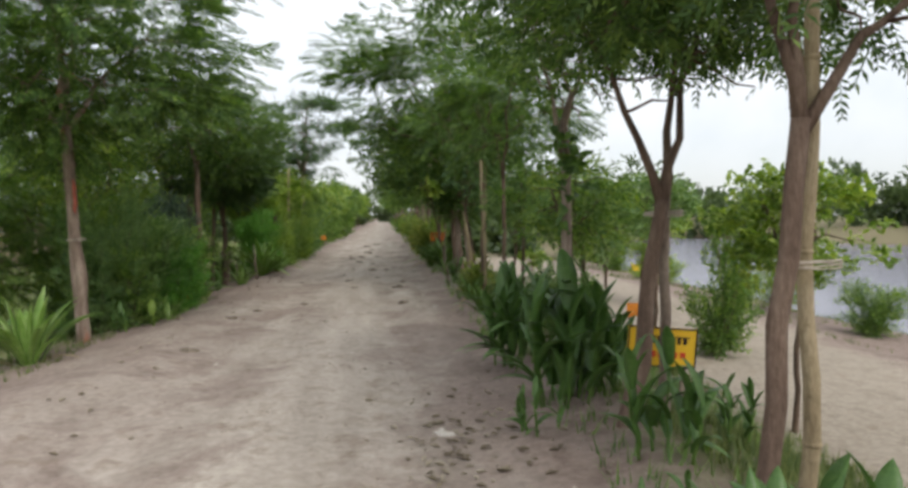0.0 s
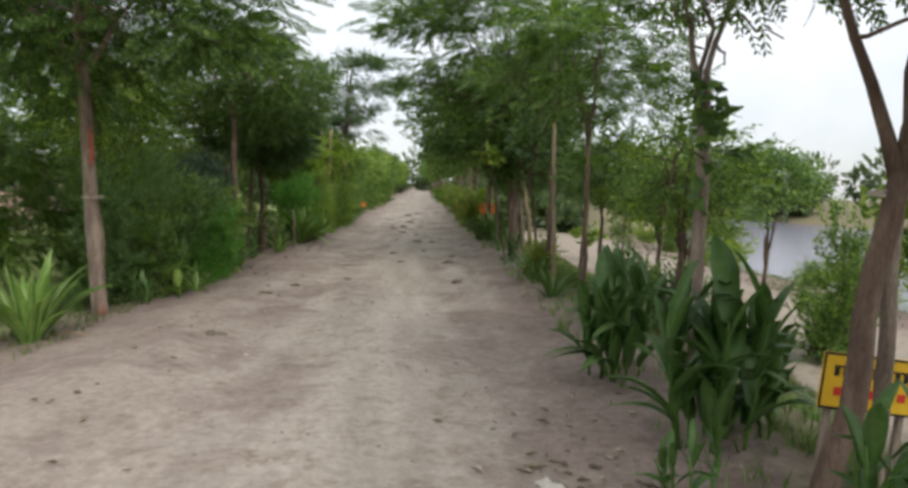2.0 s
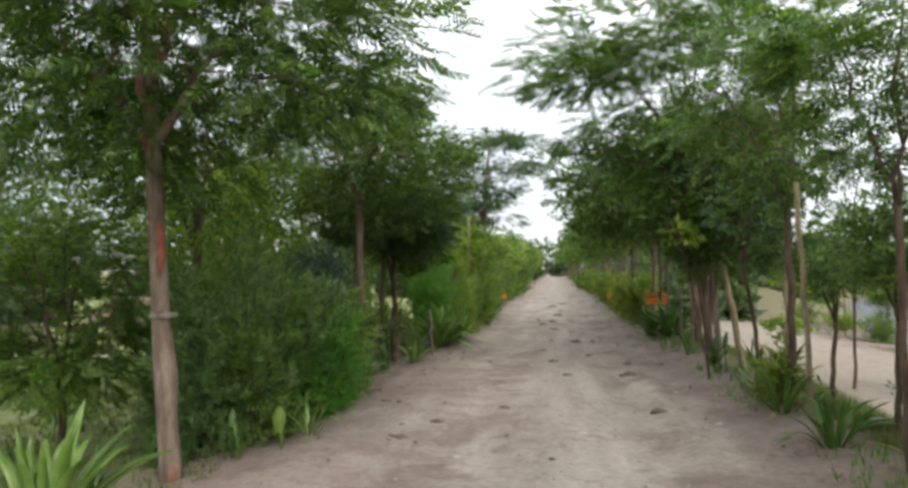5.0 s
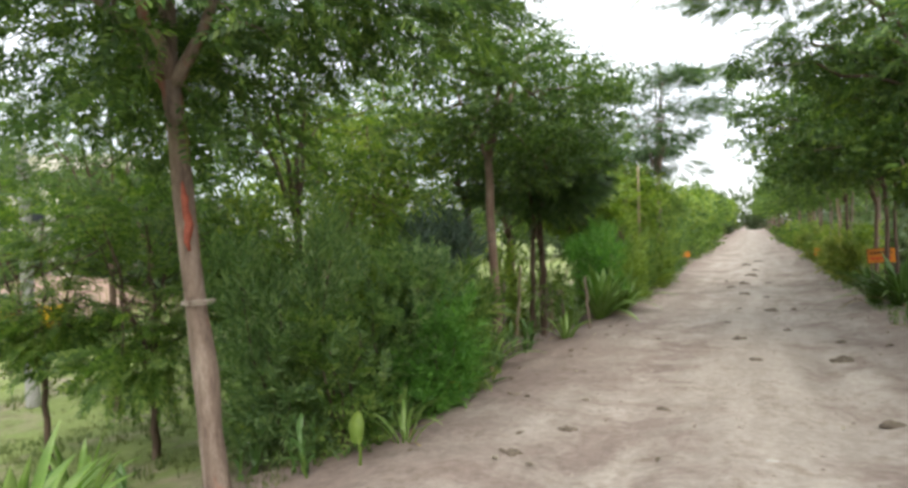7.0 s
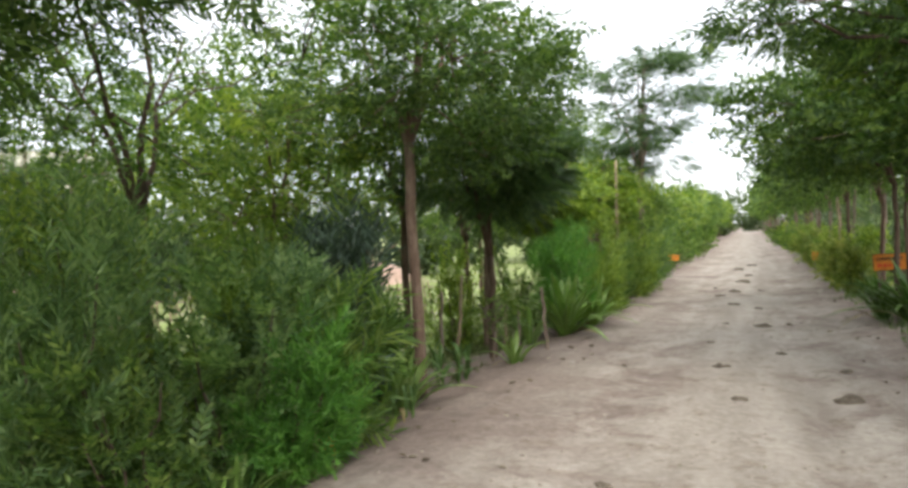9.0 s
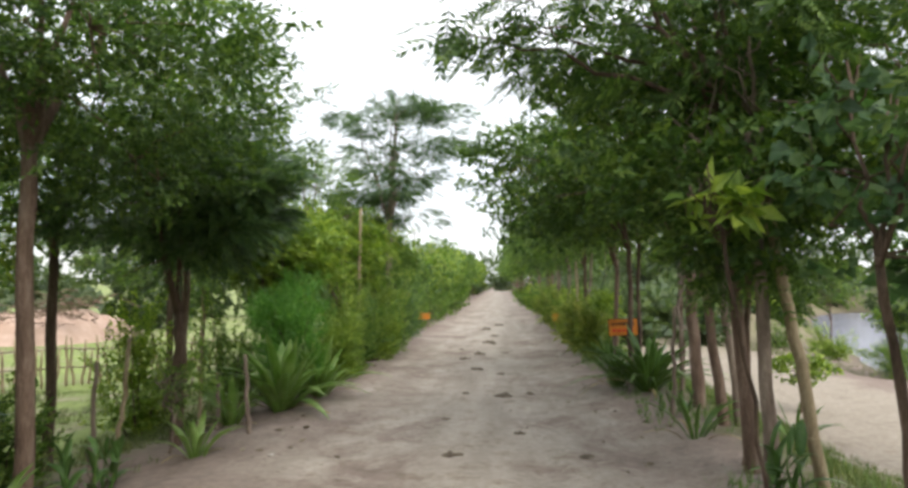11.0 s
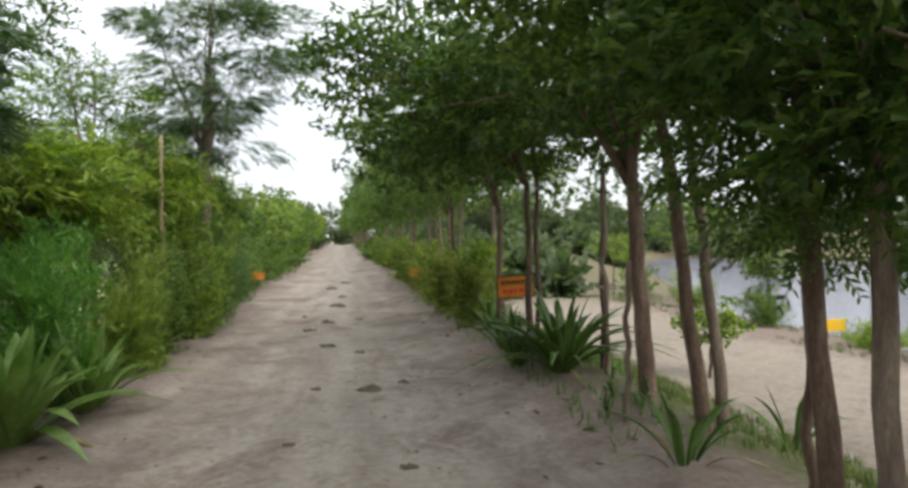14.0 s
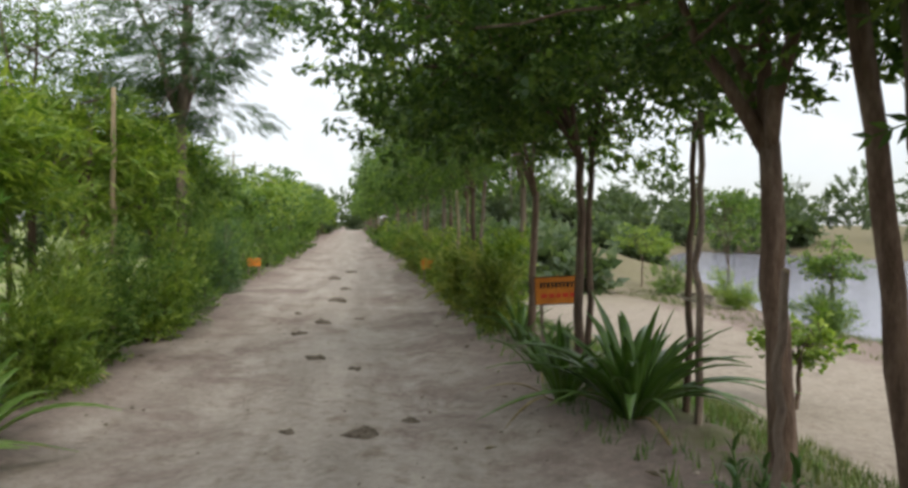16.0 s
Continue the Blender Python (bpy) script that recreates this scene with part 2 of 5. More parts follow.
def pond_depth(x, y):
    """Signed distance to the shore, positive in the water (arrays)."""
    best = np.full(x.shape, 1e9)
    inside = np.zeros(x.shape, bool)
    for (x0, y0), (x1, y1) in zip(POND, POND[1:] + POND[:1]):
        dx, dy = x1 - x0, y1 - y0
        s = np.clip(((x - x0) * dx + (y - y0) * dy) / (dx * dx + dy * dy), 0, 1)
        best = np.minimum(best, np.hypot(x - x0 - s * dx, y - y0 - s * dy))
        cross = (y0 > y) != (y1 > y)
        inside ^= cross & (x < dx * (y - y0) / (dy if dy else 1e-9) + x0)
    return np.where(inside, best, -best)


def rolling(x, y, s, seed):
    r = np.random.RandomState(seed)
    z = np.zeros(np.shape(x))
    for k in range(7):
        a, f = r.uniform(0, 6.28), s * r.uniform(0.6, 1.7)
        z = z + np.sin((x * math.cos(a) + y * math.sin(a)) * f + r.uniform(0, 6.28))
    return z / 7


def ground_z(x, y):
    x, y = np.asarray(x, float), np.asarray(y, float)
    z = np.interp(x, [-30, -10, -7, -5.2, -4.2, -3.3, -2.9, -2.5, -1.7, -0.9, 0.1, 0.8, 1.25, 1.7, 2.3, 2.8, 3.5, 4.3, 8.5, 10.5, 14],
                  [-0.95, -0.95, -0.75, -0.47, -0.3, -0.17, -0.15, -0.18, -0.2, -0.15, -0.2, -0.18, -0.12, -0.03, -0.05, -0.25, -0.58, -0.78, -0.85, -1.0, -1.0])
    d = pond_depth(x, y)
    near = np.clip((x - 9) / 3, 0, 1)
    bank = -1.25 + np.clip(-d * 0.28, 0, 1.25) + np.clip((-d - 3) * 0.06, 0, 0.9) * (y > 45)
    z = np.where(near > 0, z * (1 - near) + np.where(d > 0, -1.25 - np.clip(d * 0.2, 0, 1.5), np.where(x < 13, np.minimum(bank, -0.95), bank)) * near, z)
    close = np.exp(-((x + 1) / 9) ** 2)
    z = z + rolling(x, y, 1.1, 1) * 0.07 * (0.35 + 0.65 * np.clip((np.abs(x + 0.9) - 2) / 2, 0, 1))
    z = z + (rolling(x, y, 5.0, 2) * 0.022 + rolling(x, y, 13.0, 3) * 0.010 + rolling(x * 4, y * 0.6, 3.0, 4) * 0.02) * close
    z = z + 0.05 * np.exp(-((x - 0.75 - 0.25 * np.sin(y * 0.35)) / 0.22) ** 2) * (0.6 + 0.6 * rolling(x, y, 2.2, 8))
    return z


def mesh_of(name, verts, faces, mat, smooth=False):
    me = bpy.data.meshes.new(name)
    v = np.asarray(verts, np.float32).reshape(-1, 3)
    f = np.asarray(faces, np.int32)
    me.vertices.add(len(v))
    me.vertices.foreach_set("co", v.ravel())
    k = f.shape[1]
    me.loops.add(f.size)
    me.loops.foreach_set("vertex_index", f.ravel())
    me.polygons.add(len(f))
    me.polygons.foreach_set("loop_start", np.arange(0, f.size, k, dtype=np.int32))
    me.polygons.foreach_set("use_smooth", np.full(len(f), smooth))
    me.update(calc_edges=True)
    me.materials.append(mat)
    return me


def part(name, me, parent=None, label=""):
    ob = new(name, me)
    if parent is not None:
        ob.parent = parent
    if label:
        tagged(ob, label)
    return ob


def grid_faces(nx, ny):
    i = np.arange((ny - 1) * nx).reshape(ny - 1, nx)[:, :-1].ravel()
    return np.stack([i, i + 1, i + nx + 1, i + nx], 1)


def axis(lo, hi, step, far, grow=1.13):
    core = list(np.arange(lo, hi, step))
    s, a, b = step, core[0], core[-1]
    left, right = [], []
    while b < far:
        s *= grow
        a, b = a - s, b + s
        left.append(a)
        right.append(b)
    return np.array(left[::-1] + core + right)


gx, gy = axis(-5.0, 4.5, 0.09, 1500), axis(1.5, 30, 0.1, 1500)
GX, GY = np.meshgrid(gx, gy)
ground = part("ground", mesh_of("ground", np.stack([GX, GY, ground_z(GX, GY)], -1), grid_faces(len(gx), len(gy)), EARTH, True))
tagged(ground, "sandy dirt road on a low bank between field and pond", "ground", kind="structure")

wx0 = np.linspace(8, 110, 2), np.linspace(-70, 95, 2)
WX, WY = np.meshgrid(*wx0)
pond = part("water", mesh_of("water", np.stack([WX, WY, np.full(WX.shape, WATER_Z)], -1), grid_faces(2, 2), WATER))
tagged(pond, "still grey-lilac pond reflecting a cloudy sky", "pond", kind="structure")


# ---- plants: builders ----
def ground_at(x, y):
    return float(ground_z(x, y))


def tube_geo(pts, radii, sides=8, rnd=None, rough=0.08):
    """Vertices and quads of a tapering limb along pts."""
    pts = np.asarray(pts, float)
    n = len(pts)
    tang = np.gradient(pts, axis=0)
    tang /= np.linalg.norm(tang, axis=1)[:, None] + 1e-9
    ref = np.array([1.0, 0.13, 0.07])
    u = np.cross(tang, ref)
    u /= np.linalg.norm(u, axis=1)[:, None] + 1e-9
    w = np.cross(tang, u)
    a = np.arange(sides) * 2 * math.pi / sides
    r = np.asarray(radii, float)[:, None] * np.ones(sides)
    if rnd is not None:
        r = r * (1 + rnd.uniform(-rough, rough, (n, sides)))
    ring = pts[:, None] + r[..., None] * (np.cos(a)[None, :, None] * u[:, None] + np.sin(a)[None, :, None] * w[:, None])
    verts = np.concatenate([ring.reshape(-1, 3), pts[:1], pts[-1:]])
    i = np.arange(n - 1)[:, None] * sides
    j = np.arange(sides)[None]
    k = (j + 1) % sides
    quads = np.stack([i + j, i + k, i + sides + k, i + sides + j], -1).reshape(-1, 4)
    jj, kk = np.arange(sides), (np.arange(sides) + 1) % sides
    c0, c1 = n * sides, n * sides + 1
    tris = np.concatenate([np.stack([kk, jj, np.full(sides, c0)], -1), np.stack([(n - 1) * sides + jj, (n - 1) * sides + kk, np.full(sides, c1)], -1)])
    quads_as_tris = np.concatenate([quads[:, [0, 1, 2]], quads[:, [0, 2, 3]]])
    return verts, np.concatenate([quads_as_tris, tris])


def join_geo(geos):
    vs, fs, o = [], [], 0
    for v, f in geos:
        vs.append(v)
        fs.append(f + o)
        o += len(v)
    return np.concatenate(vs), np.concatenate(fs)


def bend(a, b, n, rnd, wob, sag=0.0):
    """A slightly crooked line from a to b."""
    s = np.linspace(0, 1, n)[:, None]
    p = np.asarray(a, float) * (1 - s) + np.asarray(b, float) * s
    k = rnd.normal(0, wob, (n, 3)) * np.sin(s * math.pi)
    p = p + k
    p[:, 2] += sag * (s[:, 0] - s[:, 0] ** 2) * 4
    return p


# a leaf lies along +x with its face up; each template is a list of vertices and triangles
def leaf_template(length, width, fold=0.15, droop=0.15):
    v = np.array([(0, 0, 0), (0.38 * length, width / 2, fold * width), (0.38 * length, -width / 2, fold * width), (length, 0, -droop * length), (0.42 * length, 0, 0)], float)
    f = np.array([(0, 4, 1), (0, 2, 4), (1, 4, 3), (4, 2, 3)])
    return v, f


def flat_leaf(length, width):
    v = np.array([(0, 0, 0), (0.42 * length, width / 2, 0.1 * width), (0.42 * length, -width / 2, 0.1 * width), (length, 0, -0.15 * length)], float)
    return v, np.array([(0, 2, 1), (1, 2, 3)])


def slim_template(length, width):
    v = np.array([(0, 0, 0), (0.45 * length, width / 2, 0), (0.45 * length, -width / 2, 0), (length, 0, -0.1 * length)], float)
    return v, np.array([(0, 2, 1), (1, 2, 3)])


def frond_template(rnd, length, pairs, leaflet, width, droop):
    """A feathered leaf: leaflets in pairs along a drooping stalk."""
    geos = []
    lv, lf = slim_template(leaflet, width)
    for k in range(pairs):
        s = (k + 1.0) / pairs
        base = np.array([s * length, 0, -droop * length * s * s])
        for side in (1, -1):
            ang = side * radians(rnd.uniform(50, 70) - 25 * s)
            tilt = rnd.uniform(-0.35, 0.15)
            c, sn = math.cos(ang), math.sin(ang)
            scl = math.sin(0.35 + 2.3 * s) * 0.5 + 0.5
            p = lv * scl
            q = np.stack([p[:, 0] * c - p[:, 1] * sn, p[:, 0] * sn + p[:, 1] * c, p[:, 2] + p[:, 0] * tilt], 1) + base
            geos.append((q, lf))
    st = np.linspace(0, 1, 4)
    stalk = np.stack([st * length, st * 0, -droop * length * st * st], 1)
    rib = np.concatenate([stalk + (0, 0.003, 0), stalk - (0, 0.003, 0)])
    geos.append((rib, np.array([(0, 4, 1), (1, 4, 5), (1, 5, 2), (2, 5, 6), (2, 6, 3), (3, 6, 7)])))
    return join_geo(geos)


def spray_template(rnd, count, length, width, spread, plain=False):
    """A twig end with leaves all round it."""
    geos = []
    lv, lf = flat_leaf(length, width) if plain else leaf_template(length, width)
    for k in range(count):
        s = k / max(1, count - 1)
        ang, el = k * 2.4 + rnd.uniform(-0.4, 0.4), rnd.uniform(-0.7, 0.5) + s * 0.3
        sc = rnd.uniform(0.65, 1.1)
        m = np.array(Euler((rnd.uniform(-0.6, 0.6), -el, ang * 0.5 if s > 0.85 else ang)).to_matrix())
        geos.append((lv * sc @ m.T + np.array([spread * s, rnd.normal(0, 0.01), rnd.normal(0, 0.01)]), lf))
    geos.append((np.array([(-0.1, 0.003, 0), (-0.1, -0.003, 0), (spread, 0, 0)]), np.array([(0, 1, 2)])))
    return join_geo(geos)


def plume_template(rnd, count, length, width, spread):
    """A feathery shoot of very narrow leaves."""
    geos = []
    lv, lf = slim_template(length, width)
    for k in range(count):
        s = k / count
        m = np.array(Euler((rnd.uniform(-3, 3), -rnd.uniform(0.2, 0.9), rnd.uniform(-0.9, 0.9))).to_matrix())
        m2 = np.array(Euler((rnd.uniform(0, 6.28), 0, 0)).to_matrix())
        geos.append((lv * rnd.uniform(0.6, 1.1) @ m.T @ m2.T + np.array([spread * s, 0, 0]), lf))
    return join_geo(geos)


TR = np.random.RandomState(5)
SPRAYS = {
    "feather": [frond_template(TR, 0.32, 10, 0.075, 0.026, 0.35) for _ in range(4)],
    "neem": [frond_template(TR, 0.26, 6, 0.08, 0.028, 0.45) for _ in range(4)],
    "broad": [spray_template(TR, 9, 0.105, 0.052, 0.2, True) for _ in range(4)],
    "small": [spray_template(TR, 12, 0.07, 0.034, 0.2, True) for _ in range(4)],
    "round": [spray_template(TR, 5, 0.14, 0.12, 0.15) for _ in range(3)],
    "teak": [spray_template(TR, 7, 0.3, 0.16, 0.12) for _ in range(3)],
    "plume": [plume_template(TR, 17, 0.13, 0.015, 0.24) for _ in range(4)],
    "blade": [plume_template(TR, 14, 0.24, 0.022, 0.3) for _ in range(4)],
    "long": [spray_template(TR, 8, 0.2, 0.038, 0.25, True) for _ in range(4)],
    "coarse": [spray_template(TR, 9, 0.2, 0.12, 0.35, True) for _ in range(4)],
    "clump": [spray_template(TR, 12, 0.5, 0.34, 0.7, True) for _ in range(4)],
}


def scatter(points, dirs, kind, rnd, lo=0.75, hi=1.25):
    """Leaf sprays of one kind set at points, each pointing along its direction."""
    tv, tf, o = [], [], 0
    which = rnd.randint(0, len(SPRAYS[kind]), len(points))
    for w, (v, f) in enumerate(SPRAYS[kind]):
        sel = np.where(which == w)[0]
        if not len(sel):
            continue
        d = dirs[sel] / (np.linalg.norm(dirs[sel], axis=1)[:, None] + 1e-9)
        up = np.array([0, 0, 1.0]) + rnd.normal(0, 0.75, (len(sel), 3))
        y = np.cross(up, d)
        y /= np.linalg.norm(y, axis=1)[:, None] + 1e-9
        z = np.cross(d, y)
        s = rnd.uniform(lo, hi, len(sel))[:, None, None]
        p = (v[None, :, 0:1] * d[:, None] + v[None, :, 1:2] * y[:, None] + v[None, :, 2:3] * z[:, None]) * s + points[sel][:, None]
        tv.append(p.reshape(-1, 3))
        tf.append((f[None] + (np.arange(len(sel)) * len(v))[:, None, None]).reshape(-1, 3) + o)
        o += len(sel) * len(v)
    return np.concatenate(tv), np.concatenate(tf)


def tree(x, y, height, fork, radius, crown, kind="feather", leaf=LEAF_DARK, bark=BARK_RED, sprays=600, clumps=30,
         lean=(0.0, 0.0), limbs=4, seed=1, name="shade_tree", label="", flat=0.55, group="trees beside the road", sc=1.0, ends=()):
    """A tree at (x, y). crown: offset of its middle from the trunk (x, y), its middle's height, and its three radii."""
    rnd = np.random.RandomState(seed)
    z0 = ground_at(x, y)
    root = new(name)
    root.location = (x, y, z0)
    tagged(root, label, "tree", group)
    top = np.array([lean[0], lean[1], fork])
    axis_pts = bend((0, 0, -0.25), top, 9, rnd, 0.014)
    rad = np.interp(np.linspace(0, 1, 9), [0, 0.12, 0.3, 1], [1.35, 1.12, 1.0, 0.86]) * radius
    v, f = tube_geo(axis_pts, rad, 12, rnd, 0.07)
    part("trunk", mesh_of("trunk", v, f, bark, True), root)
    cx, cy, cz, rx, ry, rz = crown
    mid, rr = np.array([cx, cy, cz]), np.array([rx, ry, rz])
    anchors = [top]
    for k in range(limbs):
        a = k * 2 * math.pi / limbs + rnd.uniform(-0.5, 0.5)
        end = mid + rr * np.array([math.cos(a) * 0.55, math.sin(a) * 0.55, rnd.uniform(0.0, 0.75)])
        if k == 0:
            end = mid + rr * np.array([0.05, 0.05, 0.8])
        if k < len(ends):
            end = top + np.array(ends[k])
        pts = bend(top - (0, 0, 0.06), end, 8, rnd, 0.04, 0.0)
        pts[:, :2] = top[:2] + (pts[:, :2] - top[:2]) * np.linspace(0.75, 1, 8)[:, None]
        r = np.interp(np.linspace(0, 1, 8), [0, 0.3, 1], [radius * 0.72, radius * 0.45, 0.01])
        geos = [tube_geo(pts, r, 8, rnd, 0.06)]
        for j in (3, 4, 5, 6):
            e2 = pts[j] + rr * rnd.normal(0, 0.33, 3) + np.array([0, 0, 0.15])
            p2 = bend(pts[j], e2, 5, rnd, 0.03)
            geos.append(tube_geo(p2, np.linspace(r[j] * 0.6, 0.006, 5), 5))
            anchors += list(p2[2:])
        anchors += list(pts[3:])
        v, f = join_geo(geos)
        part("limb", mesh_of("limb", v, f, bark, True), root)
    anchors = np.array(anchors)
    d = rnd.normal(0, 1, (clumps, 3))
    d /= np.linalg.norm(d, axis=1)[:, None]
    cen = mid + rr * d * (rnd.uniform(0.25, 1.0, clumps) ** 0.5)[:, None]
    cen = cen[cen[:, 2] > 0.5]
    twigs = []
    for c in cen:
        b = anchors[np.argmin(np.linalg.norm(anchors - c, axis=1))]
        twigs.append(tube_geo(bend(b, c, 4, rnd, 0.02, 0.05), [0.012, 0.009, 0.006, 0.003], 4))
    v, f = join_geo(twigs)
    tagged(part("twig", mesh_of("twig", v, f, bark, True), root), kind="stuff")
    own = rnd.randint(0, len(cen), sprays)
    size = rnd.uniform(0.5, 1.25, len(cen))[own][:, None] * rr.mean() * 0.34
    off = rnd.normal(0, 1, (sprays, 3))
    off *= (rnd.uniform(0.1, 1.0, (sprays, 1)) ** 0.45) * 1.45 / np.linalg.norm(off, axis=1)[:, None]
    off = off * size * np.array([1, 1, flat])
    p = cen[own] + off
    outward = off / (size + 1e-6) + 0.8 * (p - mid) / rr + rnd.normal(0, 0.4, (sprays, 3))
    outward[:, 2] *= 0.5
    v, f = scatter(p, outward, kind, rnd, 0.75 * sc, 1.25 * sc)
    part("crown", mesh_of("crown", v, f, leaf), root)
    return root


def shrub(x, y, height, width, kind="plume", leaf=LEAF_MID, sprays=300, seed=1, name="shrub", label="", stems=7, depth=None, group="shrubs along the road", bark=BARK_DARK, low=0.06, sc=1.0):
    """A bush of many stems, leafy from near the ground."""
    rnd = np.random.RandomState(seed)
    z0 = ground_at(x, y)
    root = new(name)
    root.location = (x, y, z0)
    tagged(root, label, "shrub", group)
    geos, tips = [], []
    depth = depth or width
    for k in range(stems):
        a = rnd.uniform(0, 6.28)
        e = np.array([math.cos(a) * width * 0.42 * rnd.uniform(0.3, 1), math.sin(a) * depth * 0.42 * rnd.uniform(0.3, 1), height * rnd.uniform(0.42, 1.08)])
        pts = bend((rnd.normal(0, 0.05), rnd.normal(0, 0.05), -0.08), e, 6, rnd, 0.03)
        geos.append(tube_geo(pts, np.linspace(0.018, 0.004, 6), 5))
        tips += list(pts[1:])
    v, f = join_geo(geos)
    tagged(part("stem", mesh_of("stem", v, f, bark, True), root), kind="stuff")
    tips = np.array(tips)
    own = rnd.randint(0, len(tips), sprays)
    p = tips[own] + np.clip(rnd.normal(0, 1, (sprays, 3)), -1.6, 1.6) * np.array([width, depth, height * 0.55]) * 0.105
    p[:, 2] = np.maximum(p[:, 2], low * height + rnd.uniform(0, 0.1, sprays))
    d = (p - np.array([0, 0, height * 0.25])) * np.array([1, 1, 0.9]) + rnd.normal(0, 0.25, (sprays, 3)) + np.array([0, 0, 0.25])
    v, f = scatter(p, d, kind, rnd, 0.75 * sc, 1.25 * sc)
    part("foliage", mesh_of("foliage", v, f, leaf), root)
    return root


def strap_mesh(length, width, arch, seed):
    """One long arching leaf with a folded midrib, as a thin solid."""
    rnd = np.random.RandomState(seed)
    n = 9
    s = np.linspace(0, 1, n)
    lift = s * length * math.cos(arch * 0.5) - (s ** 2.2) * length * 0.42 * arch
    out_ = s * length * math.sin(arch * 0.55) + s ** 2 * length * 0.2 * arch
    w = width * np.interp(s, [0, 0.15, 0.5, 0.8, 1], [0.45, 0.8, 1.0, 0.65, 0.02]) / 2
    side = rnd.normal(0, 0.03) * s * s * length
    rows = []
    for k in range(n):
        for u, dz in ((-1, 0.25), (0, 0), (1, 0.25)):
            rows.append((out_[k] - abs(u) * dz * w[k], side[k] + u * w[k], lift[k] + abs(u) * dz * w[k]))
    top = np.array(rows)
    under = top - np.array([0.0, 0, 0.003])
    f = grid_faces(3, n)
    faces = np.concatenate([f, f[:, ::-1] + len(top)])
    edge = []
    for k in range(n - 1):
        a, b = k * 3, k * 3 + 3
        edge += [(a, b, b + 3 * n, a + 3 * n), (a + 2, a + 2 + 3 * n, b + 2 + 3 * n, b + 2)]
    return np.concatenate([top, under]), np.concatenate([faces, np.array(edge)])


LIT_STRAPS = [mesh_of("strap_leaf", *strap_mesh(1.0, 0.12, a, 40 + k), LEAF_STRAP_LIT, True) for k, a in enumerate((0.3, 0.6, 0.9, 1.25, 1.55))]
STRAPS = [mesh_of("strap_leaf", *strap_mesh(1.0, 0.11, a, k), LEAF_STRAP, True) for k, a in enumerate((0.35, 0.7, 1.0, 1.3, 1.55))]
DRY_STRAPS = [mesh_of("dry_leaf", *strap_mesh(1.0, 0.09, a, k), LEAF_DRY, True) for k, a in enumerate((1.5, 1.8))]


def strap_plant(x, y, height, leaves, seed, width=1.0, dry=2, label="", spread=0.8, name="strap_leaf_plant", pale=False):
    """A clump of long arching leaves, each one a part; pale takes the copy with painted-in highlights."""
    rnd = np.random.RandomState(seed)
    root = new(name)
    root.location = (x, y, ground_at(x, y))
    tagged(root, label or "lily-like clump of long green strap leaves", "plant", "strap-leaf plants along the road")
    for k in range(leaves + dry):
        s = k / max(1, leaves)
        if k < leaves:
            i = min(4, max(0, int(rnd.normal(1.2 + 2.2 * s, 0.9) * spread)))
            ob = part("leaf", (LIT_STRAPS if pale else STRAPS)[i], root)
            L = height * rnd.uniform(0.75, 1.15)
        else:
            ob = part("dry_leaf", DRY_STRAPS[rnd.randint(2)], root, "withered straw-coloured leaf")
            L = height * rnd.uniform(0.5, 0.8)
        a = k * 2.4 + rnd.uniform(-0.5, 0.5)
        r = 0.03 + 0.1 * s * rnd.uniform(0.4, 1)
        ob.matrix_basis = pose(math.cos(a) * r, math.sin(a) * r, -0.02, 0, 0, math.degrees(a)) @ Matrix.Diagonal((L, L * width * rnd.uniform(0.7, 1.2), L, 1))
    return root


def stake(x, y, height, radius, lean, seed, name="bamboo_stake", label="", bark=BAMBOO):
    """A cane or cut pole driven in beside a young tree."""
    rnd = np.random.RandomState(seed)
    pts = bend((0, 0, -0.2), (lean[0], lean[1], height), 14, rnd, 0.012)
    root = new(name)
    root.location = (x, y, ground_at(x, y))
    v, f = tube_geo(pts, radius * np.linspace(1.08, 0.8, 14), 10, rnd, 0.03)
    part("pole" if bark is not BAMBOO else "cane", mesh_of("cane", v, f, bark, True), root)
    if bark is BAMBOO:
        for k in range(3, 13, 3):
            ring = np.stack([pts[k] + (0, 0, q) for q in (-0.014, -0.004, 0.004, 0.014)])
            r = radius * (1.08 - 0.28 * k / 13)
            part("joint", mesh_of("joint", *tube_geo(ring, [r * 0.9, r * 1.16, r * 1.16, r * 0.9], 10), bark, True), root)
    else:
        tip = np.stack([pts[-1] + (0, 0, q) for q in (-0.01, 0.0, 0.012)])
        part("cut_end", mesh_of("cut_end", *tube_geo(tip, radius * np.array([0.82, 0.8, 0.5]), 10), BAMBOO, True), root, "pale sawn end")
    return tagged(root, label or "pale weathered bamboo stake beside a young tree", "stake", "stakes beside the road")


BOARD_YELLOW = plain_material("painted_yellow", (0.62, 0.36, 0.02), (0.75, 0.47, 0.03), 6.0, 0.5)
BOARD_ORANGE = plain_material("painted_orange", (0.42, 0.13, 0.02), (0.66, 0.24, 0.03), 6.0, 0.55)
BLACK_PAINT = plain_material("black_paint", (0.015, 0.012, 0.01), (0.03, 0.025, 0.02), 20.0, 0.6)
RED_PAINT = plain_material("red_paint", (0.5, 0.03, 0.02), (0.6, 0.06, 0.03), 20.0, 0.6)
